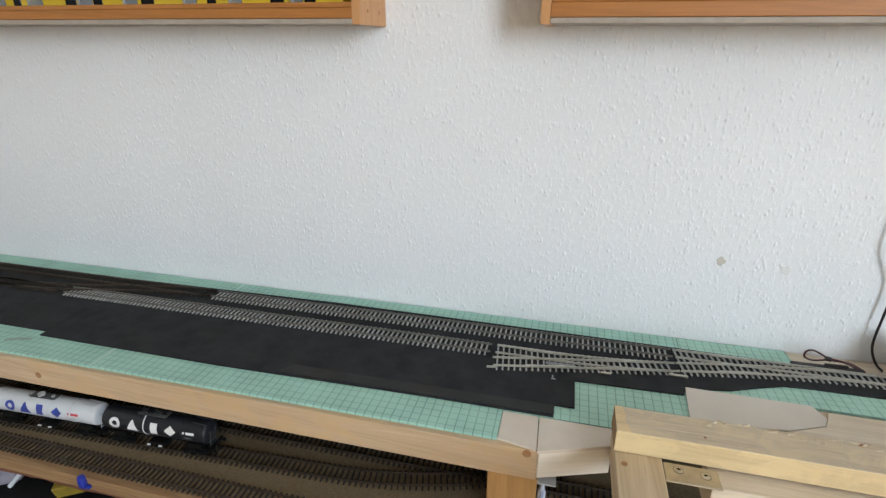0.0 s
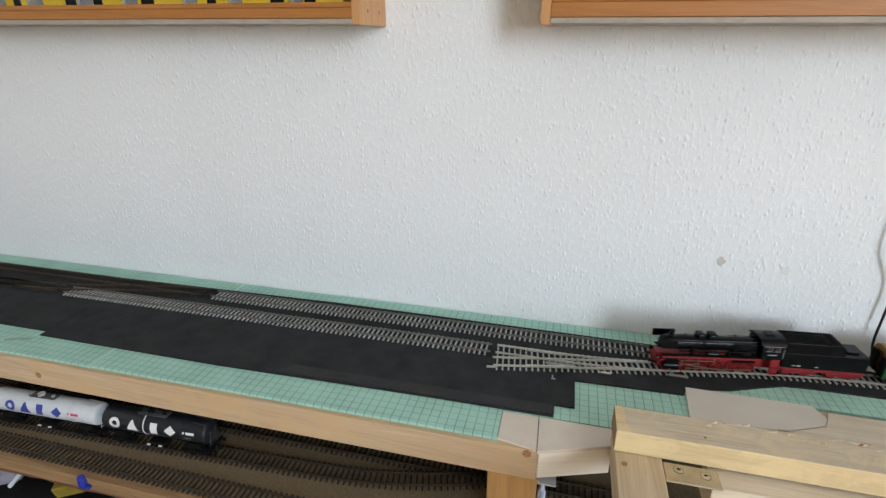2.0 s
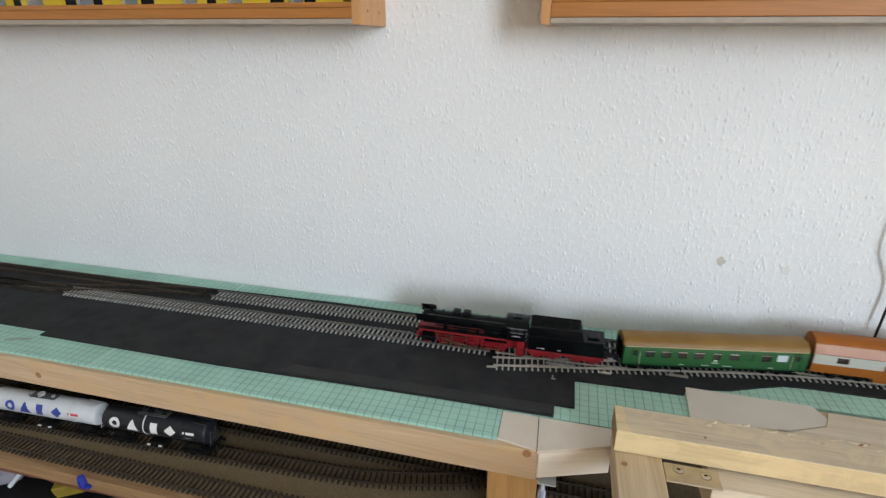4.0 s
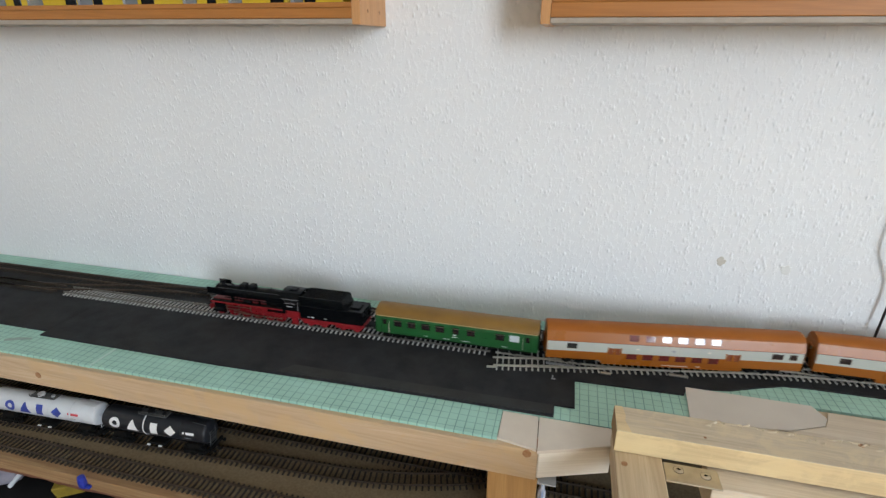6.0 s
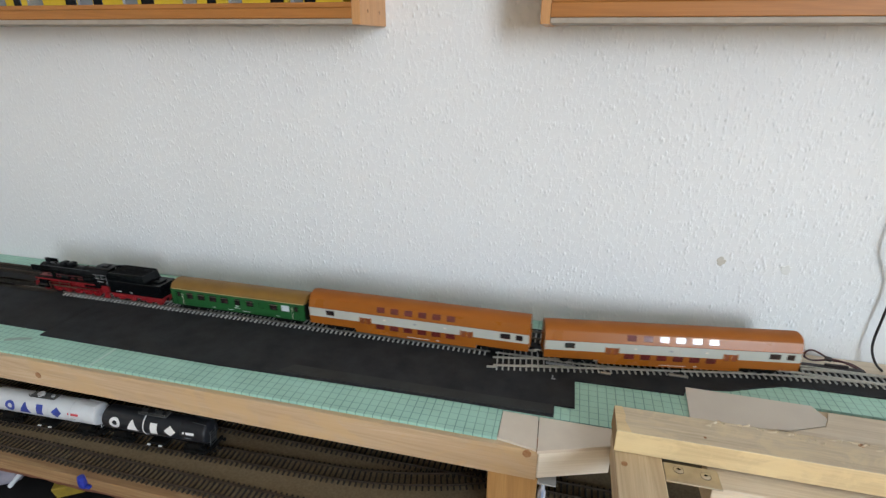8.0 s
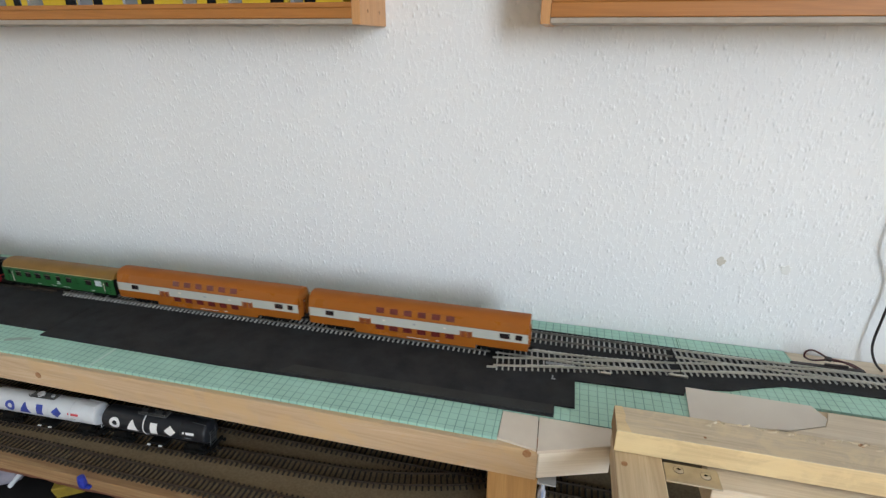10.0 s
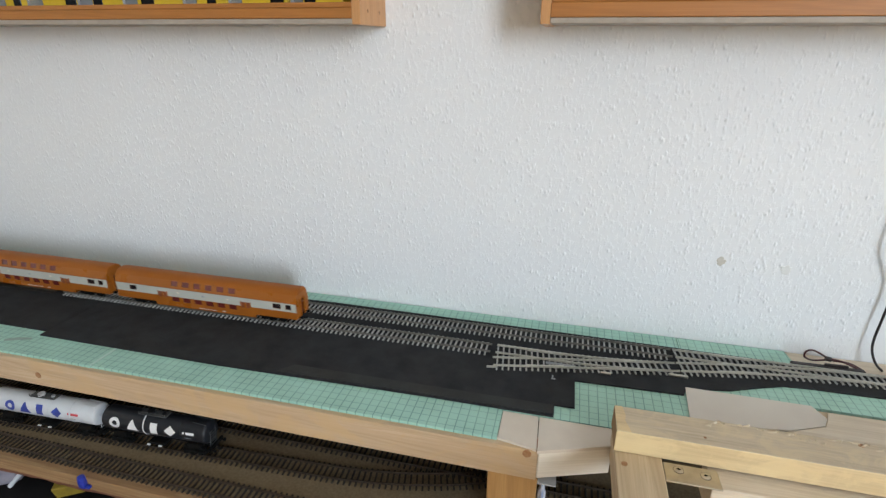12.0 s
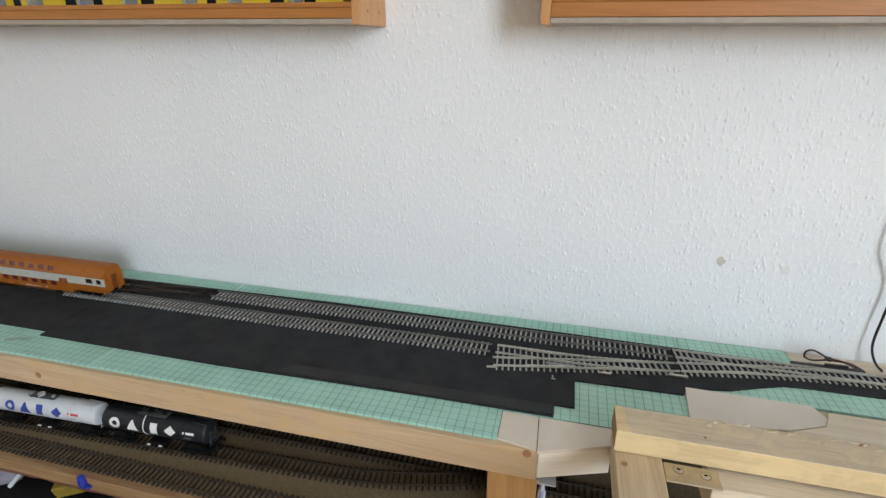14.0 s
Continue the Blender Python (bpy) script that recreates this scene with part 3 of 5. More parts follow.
# ---------------------------------------------------------------- bridge frame in front
MAT['end_grain'] = surface("brown_end_grain", (0.36, 0.22, 0.10), (0.26, 0.15, 0.065), 120, 0.7, bump=0.4, fine=900)


def bridge_frame():
    b = tagged(empty("bridge_frame", 0, 0, 0), label="lift-out bridge frame of pine battens with metal plate", category="frame")
    bm = boxes((0.0655, 0.90, -0.2640, -0.2262, 0.0162, 0.0400, 0.0010, 2))
    for f in bm.faces:
        f.normal_update()
        f.material_index = 1 if f.normal.z > 0.8 else 2 if f.normal.x < -0.8 else 0
    part("top_beam", bm, [MAT['pine_yellow'], MAT['pine_top'], MAT['end_grain']], b, "yellowed pine beam with weathered top")
    part("side_rail", boxes((0.0665, 0.1090, -0.5600, -0.2300, -0.0140, 0.0158, 0.0012, 2)), MAT['pine_y'], b)
    part("cross_rail", boxes((0.1480, 0.90, -0.2860, -0.2500, -0.0190, 0.0135, 0.0012, 2)), MAT['pine_pale'], b)
    p_ = part("bracket_plate", boxes((0.1094, 0.1560, -0.2890, -0.2660, 0.0136, 0.0152, 0.0004)), MAT['steel'], b, "zinc plated flat bracket")
    bm = bmesh.new()
    cyl(bm, (0.0745, -0.2786, 0.0155), (0.0745, -0.2786, 0.0161), 0.0030, seg=14)
    part("knot", bm, MAT['knot'], b)
    for x, y in ((0.1218, -0.2735), (0.1443, -0.2755)):
        bm = bmesh.new()
        cyl(bm, (x, y, 0.0150), (x, y, 0.0156), 0.0044, 0.0043, seg=24)
        cyl(bm, (x, y, 0.0156), (x, y, 0.0162), 0.0036, 0.0026, seg=24)
        soften(part("screw", bm, MAT['steel'], p_))
        bm = bmesh.new()
        cyl(bm, (x, y, 0.0150), (x, y, 0.01535), 0.0047, seg=24)
        part("screw_rim", bm, MAT['grey_dark'], p_)
        bm = bmesh.new()
        cyl(bm, (x, y, 0.0160), (x, y, 0.01635), 0.0012, seg=6)
        box(bm, x - 0.0018, x + 0.0018, y - 0.0004, y + 0.0004, 0.0160, 0.0164)
        part("drive_recess", bm, MAT['dark'], p_)
    bm = bmesh.new()
    prism(bm, [(0.0662, -0.2632), (0.0790, -0.2634), (0.0770, -0.2560), (0.0745, -0.2480), (0.0755, -0.2390), (0.0730, -0.2268), (0.0662, -0.2268)], 0.03985, 0.0402)
    part("amber_stain", bm, MAT['pine_yellow'], b, "amber varnish stain")
    rnd = random.Random(11)
    for i in range(26):
        x, y = 0.150 + 0.0075 * i + rnd.uniform(-0.003, 0.003), -0.2272 - abs(rnd.gauss(0, 0.004))
        l, w = rnd.uniform(0.003, 0.009), rnd.uniform(0.0006, 0.0016)
        bm = bmesh.new()
        loft(bm, [[(q * l, -w * k, 0.0), (q * l, w * k, 0.0), (q * l, w * 0.3 * k, lift), (q * l, -w * 0.4 * k, lift * 0.7)] for q, k, lift in ((-0.5, 0.3, 0.0003), (-0.2, 1.0, 0.0009), (0.2, 0.8, 0.0014), (0.5, 0.15, 0.0022))])
        sp = part("splinter", bm, MAT['pine_top'], b)
        sp.location, sp.rotation_euler = (x, y, 0.0399), (0, 0, rnd.uniform(-0.9, 0.5))
    for x, y, r in ((0.1437, -0.2540, 0.0014), (0.2780, -0.2300, 0.0024)):
        bm = bmesh.new()
        cyl(bm, (x, y, 0.0395), (x, y, 0.0403), r, seg=12)
        part("knot", bm, MAT['knot'], b)


bridge_frame()


# ---------------------------------------------------------------- wall cases
def case(x0, x1, z0, h, label, lip):
    """Shallow wall cabinet: box of veneered boards and a front frame, models standing inside."""
    c = tagged(empty("display_case", (x0 + x1) / 2, 0, z0), label=label, category="display case", group="wall display cases")
    hw, d = (x1 - x0) / 2, 0.086
    part("bottom_board", boxes((-hw + 0.0102, hw - 0.0102, -d + 0.0004, -0.0010, 0.0006, 0.0062, 0.0006), (-hw + 0.0102, hw - 0.0102, -d + 0.0102, -0.0010, 0.0063, 0.0130, 0.0006)), MAT['case_under'], c, "pale chipboard bottom with bare edge")
    part("top_board", boxes((-hw + 0.0102, hw - 0.0102, -d + 0.0102, -0.0010, h - 0.013, h, 0.0006)), MAT['beech'], c)
    for sx in (-1, 1):
        side = part("side_board", boxes((min(sx * hw, sx * (hw - 0.010)), max(sx * hw, sx * (hw - 0.010)), -d, -0.0010, 0.0, h, 0.0006)), MAT['beech_end'], c)
        for y in (-0.062, -0.024):
            bm = bmesh.new()
            cyl(bm, (sx * (hw - 0.0006), y, 0.0150), (sx * (hw + 0.0003), y, 0.0150), 0.0020, seg=12)
            part("screw_hole", bm, MAT['knot'], side)
    part("back_board", boxes((-hw + 0.0102, hw - 0.0102, -0.006, -0.002, 0.0132, h - 0.0132)), MAT['plain_white'], c)
    for za in (0.0065, h - 0.0300):
        part("front_rail", boxes((-hw + 0.0102, hw - 0.0102, -d - 0.0002, -d + 0.0100, za, za + lip[0], 0.0008), (-hw + 0.0102, hw - 0.0102, -d + 0.0030, -d + 0.0100, za + lip[0] + 0.0002, za + lip[1], 0.0008)), MAT['beech'], c)
    return c


MAT['case_under'] = surface("pale_chipboard", (0.38, 0.32, 0.26), (0.33, 0.275, 0.22), 60, 0.6, bump=0.1)
LEFT_CASE = case(-1.20, -0.2430, 0.3930, 0.30, "beech veneered wall case full of yellow models", (0.0110, 0.0170))
case(-0.0440, 0.90, 0.3930, 0.30, "beech veneered wall case hanging on the white wall", (0.0140, 0.0255))

# ---------------------------------------------------------------- rolling stock
def y_on(prof, z):
    zs = [k for _, k in prof]
    ys = [k for k, _ in prof]
    return float(np.interp(z, zs, ys))


def pierced_side(prof, x0, x1, holes, side, bands, depth=0.0008, extra=()):
    """A side wall that follows prof (half width by height), pierced by holes, with reveals."""
    bm = bmesh.new()
    holes = [tuple(round(v, 6) for v in h) for h in holes]
    x0, x1 = round(x0, 6), round(x1, 6)
    xs = sorted({x0, x1, *[h[0] for h in holes], *[h[1] for h in holes], *extra})
    zs = sorted({*[round(k, 6) for _, k in prof], *[h[2] for h in holes], *[h[3] for h in holes]})
    grid = {}

    def vert(x, z, inset=0.0):
        k = (round(x, 6), round(z, 6), inset)
        if k not in grid:
            grid[k] = bm.verts.new((x, side * (y_on(prof, z) - inset), z))
        return grid[k]

    def inside(x, z):
        return any(h[0] < x < h[1] and h[2] < z < h[3] for h in holes)

    for xa, xb in zip(xs, xs[1:]):
        for za, zb in zip(zs, zs[1:]):
            xm, zm = (xa + xb) / 2, (za + zb) / 2
            if inside(xm, zm):
                continue
            f = bm.faces.new((vert(xa, za), vert(xb, za), vert(xb, zb), vert(xa, zb)))
            f.material_index = bands(zm)
    for h in holes:
        c = [(h[0], h[2]), (h[1], h[2]), (h[1], h[3]), (h[0], h[3])]
        for (xa, za), (xb, zb) in zip(c, c[1:] + c[:1]):
            f = bm.faces.new((vert(xa, za), vert(xb, zb), vert(xb, zb, depth), vert(xa, za, depth)))
            f.material_index = 2
    bmesh.ops.recalc_face_normals(bm, faces=bm.faces[:])
    return bm


def pane_mesh(prof, h, side, depth=0.0006, grow=0.0002):
    bm = bmesh.new()
    q = [(h[0] - grow, h[2] - grow), (h[1] + grow, h[2] - grow), (h[1] + grow, h[3] + grow), (h[0] - grow, h[3] + grow)]
    a = [bm.verts.new((x, side * (y_on(prof, z) - depth), z)) for x, z in q]
    b = [bm.verts.new((x, side * (y_on(prof, z) - depth - 0.0004), z)) for x, z in q]
    bm.faces.new(a)
    bm.faces.new(b[::-1])
    for i in range(4):
        bm.faces.new((a[i], a[(i + 1) % 4], b[(i + 1) % 4], b[i]))
    bmesh.ops.recalc_face_normals(bm, faces=bm.faces[:])
    return bm


MAT['pane'] = surface("smoked_pane", (0.030, 0.018, 0.018), (0.022, 0.014, 0.014), 60, 0.06, bump=0.0, spec=0.7, coat=0.3)
MAT['pane'].node_tree.nodes["Principled BSDF"].inputs["Coat Roughness"].default_value = 0.03
MAT['pane'].node_tree.nodes["Principled BSDF"].inputs["Coat IOR"].default_value = 1.6
MAT['pane_red'] = surface("brown_red_pane", (0.16, 0.028, 0.026), (0.09, 0.016, 0.015), 160, 0.06, bump=0.0, spec=0.7, coat=0.3)
MAT['pane_red'].node_tree.nodes["Principled BSDF"].inputs["Coat Roughness"].default_value = 0.03
MAT['pane_red'].node_tree.nodes["Principled BSDF"].inputs["Coat IOR"].default_value = 1.6


def wheelset(name, parent, x, r, z, material, spokes=0, width=0.0165):
    """Two flanged wheels on an axle."""
    bm = bmesh.new()
    cyl(bm, (0, -width / 2, 0), (0, width / 2, 0), 0.0011, seg=8)
    for s in (-1, 1):
        y = s * 0.0083
        if spokes:
            for a, b, rr in ((y - 0.0011, y + 0.0011, r),):
                n = 28
                ring = lambda rad, yy: [Vector((rad * math.cos(2 * math.pi * k / n), yy, rad * math.sin(2 * math.pi * k / n))) for k in range(n)]
                loft_rings = [ring(rr * 0.84, a), ring(rr, a), ring(rr, b), ring(rr * 0.84, b), ring(rr * 0.84, a)]
                vs = [[bm.verts.new(q) for q in rg] for rg in loft_rings[:4]]
                vs.append(vs[0])
                for p_, q_ in zip(vs, vs[1:]):
                    for k in range(n):
                        bm.faces.new((p_[k], p_[(k + 1) % n], q_[(k + 1) % n], q_[k]))
            cyl(bm, (0, y - 0.0012, 0), (0, y + 0.0012, 0), r * 0.24, seg=12)
            for k in range(spokes):
                an = 2 * math.pi * k / spokes
                m = Matrix.Rotation(an, 4, 'Y') @ Matrix.Translation((r * 0.53, y, 0)) @ Matrix.Diagonal((r * 0.66, 0.0009, r * 0.09, 1))
                bmesh.ops.create_cube(bm, size=1.0, matrix=m)
        else:
            cyl(bm, (0, y - 0.0012, 0), (0, y + 0.0012, 0), r, seg=20)
            cyl(bm, (0, y + s * 0.0012, 0), (0, y + s * 0.0016, 0), r * 0.55, r * 0.3, seg=12)
        cyl(bm, (0, y - s * 0.0018, 0), (0, y - s * 0.0010, 0), r + 0.0008, seg=20)
    bmesh.ops.recalc_face_normals(bm, faces=bm.faces[:])
    w = part(name, bm, material, parent)
    w.location = (x, 0, z)
    ROLLERS.append((w, r, (x, 0, z)))
    return w


ROLLERS = []


def bogie(thing, x, r=0.0055, base=0.0290, material=None, axle=0.0080):
    """Bogie frame with springs, axle boxes and two wheelsets."""
    mm = material or MAT['dark']
    bm = bmesh.new()
    for s in (-1, 1):
        y = s * 0.0125
        box(bm, x - base / 2 - 0.006, x + base / 2 + 0.006, y - 0.0009, y + 0.0009, 0.0060, 0.0085, 0.0004)
        for dx in (-base / 2, base / 2):
            box(bm, x + dx - 0.0026, x + dx + 0.0026, y - 0.0014, y + 0.0014, 0.0035, 0.0078, 0.0005)
        for k in range(4):
            w = 0.0055 - 0.0011 * k
            box(bm, x - w, x + w, y - 0.0012, y + 0.0012, 0.0048 - 0.0008 * k, 0.0055 - 0.0008 * k)
    box(bm, x - 0.004, x + 0.004, -0.0125, 0.0125, 0.0062, 0.0092, 0.0005)
    b = part("bogie", bm, mm, thing)
    for dx in (-base / 2, base / 2):
        wheelset("wheelset", b, x + dx, r, r, MAT['dark'])
    return b


def end_fittings(thing, x, s, z=0.0115, mat_=None):
    """Buffers and coupling hook on one end; s is the way outwards."""
    for y in (-0.0100, 0.0100):
        bm = bmesh.new()
        cyl(bm, (x, y, z), (x + s * 0.0040, y, z), 0.0010, seg=10)
        cyl(bm, (x + s * 0.0040, y, z), (x + s * 0.0048, y, z), 0.0026, 0.0024, seg=16)
        part("buffer", bm, MAT['dark'], thing)
    bm = boxes((min(x, x + s * 0.0065), max(x, x + s * 0.0065), -0.0022, 0.0022, 0.0062, 0.0076, 0.0004))
    part("coupling", bm, MAT['dark'], thing)


def carriage(name, label, L, prof, roof_prof, bands, mats, holes, panes, roof_mat, floor_z, skirt=None, group=""):
    """A passenger coach: pierced sides, panes, ends with gangways, roof, floor, bogies."""
    c = tagged(empty(name), label=label, category="coach", group=group)
    h = L / 2
    for side in (-1, 1):
        side_ob = part("side_wall", pierced_side(prof, -h, h, holes, side, bands), mats, c)
        for hole, kind in zip(holes, panes):
            part("window_pane", pane_mesh(prof, hole, side), MAT[kind], side_ob)
    n = len(roof_prof)
    ring = lambda x, k: [(x, y * k, roof_prof[0][1] + (z - roof_prof[0][1]) * (0.55 + 0.45 * k)) for y, z in roof_prof]
    rings = [ring(-h, 0.93), ring(-h + 0.0015, 0.985), ring(-h + 0.004, 1.0), ring(h - 0.004, 1.0), ring(h - 0.0015, 0.985), ring(h, 0.93)]
    soften(part("roof", loft(bmesh.new(), rings), roof_mat, c), 40)
    # closed ends with a recessed gangway
    w = prof[0][0]
    for s in (-1, 1):
        bm = bmesh.new()
        zt = prof[-1][1]
        outline = [(-y, z) for y, z in prof] + [(y, z) for y, z in reversed(prof)]
        xa, xb = s * (h - 0.0002), s * (h - 0.0012)
        gz0, gz1, gw = floor_z + 0.0015, floor_z + 0.0265, 0.0052
        # end wall built round the gangway opening
        for poly in ([(y, z) for y, z in [(-prof[0][0], prof[0][1])] + [(-gw, prof[0][1]), (-gw, zt), (-prof[-1][0], zt)] + [(-a, b) for a, b in reversed(prof[1:-1])]],
                     [(prof[-1][0], zt), (gw, zt), (gw, prof[0][1]), (prof[0][0], prof[0][1])] + [(a, b) for a, b in prof[1:-1]],
                     [(-gw, gz1), (gw, gz1), (gw, zt), (-gw, zt)]):
            lo = [bm.verts.new((xa, y, z)) for y, z in poly]
            hi = [bm.verts.new((xb, y, z)) for y, z in poly]
            bm.faces.new(lo)
            bm.faces.new(hi[::-1])
            for i in range(len(poly)):
                bm.faces.new((lo[i], lo[(i + 1) % len(poly)], hi[(i + 1) % len(poly)], hi[i]))
        bmesh.ops.recalc_face_normals(bm, faces=bm.faces[:])
        e = part("end_wall", bm, MAT['dark'] if name == "green_coach" else mats[0], c)
        x2 = s * (h - 0.0045)
        part("gangway_door", boxes((min(x2, x2 + 0.0008), max(x2, x2 + 0.0008), -gw - 0.002, gw + 0.002, gz0 - 0.001, gz1 + 0.002)), MAT['frame_brown'], e)
        fx0, fx1 = min(xa, xa + s * 0.0016), max(xa, xa + s * 0.0016)
        part("gangway_frame", boxes((fx0, fx1, -gw - 0.0014, -gw, gz0, gz1 + 0.0014, 0.0003), (fx0, fx1, gw, gw + 0.0014, gz0, gz1 + 0.0014, 0.0003),
                                    (fx0, fx1, -gw, gw, gz1, gz1 + 0.0014, 0.0003)), MAT['dark'] if name == "green_coach" else mats[0], e)
        end_fittings(c, s * h, s)
    part("underframe", boxes((-h + 0.002, h - 0.002, -w + 0.0025, w - 0.0025, floor_z - 0.001, floor_z + 0.0012), (-h * 0.5, h * 0.5, -0.0112, 0.009, floor_z - 0.0045, floor_z - 0.001, 0.0006)), MAT['dark'], c)
    for x in (-h + 0.041 * L / 0.297, h - 0.041 * L / 0.297):
        bogie(c, x)
    return c


MAT['gutter'] = surface("cream_gutter", (0.42, 0.33, 0.17), (0.36, 0.28, 0.14), 60, 0.45, bump=0.02)


def double_decker():
    L = 0.297
    prof = [(0.0160, 0.0100), (0.0168, 0.0215), (0.0168, 0.0347), (0.0133, 0.0462)]
    roof = [(0.0134, 0.0460), (0.0118, 0.0488), (0.0085, 0.0510), (0.0040, 0.0522), (0.0, 0.0525), (-0.0040, 0.0522), (-0.0085, 0.0510), (-0.0118, 0.0488), (-0.0134, 0.0460), (0.0, 0.0455)]
    h0 = -L / 2
    up = [(h0 + 0.0970 + 0.0189 * i, h0 + 0.0970 + 0.0189 * i + 0.0110, 0.0380, 0.0452) for i in range(6)]
    low = [(h0 + 0.0958 + 0.0190 * i, h0 + 0.0958 + 0.0190 * i + 0.0120, 0.0135, 0.0212) for i in range(6)]
    ends = [(h0 + 0.0245, h0 + 0.0365, 0.0248, 0.0320), (h0 + 0.2610, h0 + 0.2735, 0.0248, 0.0320), (h0 + 0.2805, h0 + 0.2890, 0.0248, 0.0320)]
    doors = [(h0 + 0.0742, h0 + 0.0798, 0.0190, 0.0280), (h0 + 0.0825, h0 + 0.0880, 0.0190, 0.0280), (h0 + 0.2110, h0 + 0.2168, 0.0190, 0.0280), (h0 + 0.2193, h0 + 0.2250, 0.0190, 0.0280)]
    holes = up + low + ends + doors
    kinds = ['pane_red'] * 6 + ['pane_red'] * 6 + ['pane'] * 3 + ['frame_brown'] * 4
    bands = lambda z: 1 if 0.0215 < z < 0.0345 else 0
    c = carriage("double_deck_coach", "orange double-deck coach with cream window band, glossy plastic", L, prof, roof, bands, [MAT['orange'], MAT['cream'], MAT['frame_brown']], holes, kinds, MAT['orange_roof'], 0.0100,
                 group="double-deck coaches")
    # deep skirt of the lower deck between the bogies
    bm = bmesh.new()
    rings = []
    for x, k in ((h0 + 0.0655, 0.0), (h0 + 0.0670, 1.0), (h0 + 0.2300, 1.0), (h0 + 0.2315, 0.0)):
        zb = 0.0100 - 0.0052 * k
        rings.append([(x, -0.0160, 0.0112), (x, -0.0157, zb), (x, 0.0157, zb), (x, 0.0160, 0.0112)])
    part("skirt", loft(bm, rings), MAT['orange'], c)
    for side in (-1, 1):
        # thin brown line over the band, door surrounds, emblem and lettering bars
        part("trim_line", boxes((h0 + 0.001, -h0 - 0.001, min(side * 0.0167, side * 0.0171), max(side * 0.0167, side * 0.0171), 0.0343, 0.0348)), MAT['frame_brown'], c)
        for x in (h0 + 0.0728, h0 + 0.2095):
            y = side * 0.0169
            part("door", boxes((x, x + 0.0166, min(y, y - side * 0.0003), max(y, y - side * 0.0003), 0.0110, 0.0188), (x + 0.0072, x + 0.0096, min(y, y - side * 0.0003), max(y, y - side * 0.0003), 0.0189, 0.0281),
                               (x - 0.0002, x + 0.0012, min(y, y - side * 0.0003), max(y, y - side * 0.0003), 0.0189, 0.0290), (x + 0.0154, x + 0.0168, min(y, y - side * 0.0003), max(y, y - side * 0.0003), 0.0189, 0.0290)), MAT['orange'], c)
        for x, w_, z, hh, mm in ((-0.001, 0.0038, 0.0268, 0.0024, 'grey'), (-0.042, 0.0030, 0.0275, 0.0020, 'card'), (0.040, 0.0030, 0.0275, 0.0020, 'card'), (-0.010, 0.030, 0.0072, 0.0006, 'white_ink'), (0.030, 0.0040, 0.0076, 0.0010, 'white_ink')):
            yy = side * (y_on(prof, max(z, 0.0101)) if z > 0.0101 else 0.0158)
            part("lettering_bar", boxes((x, x + w_, min(yy + side * 0.0003, yy - side * 0.0004), max(yy + side * 0.0003, yy - side * 0.0004), z, z + hh)), MAT[mm], c)
    return c


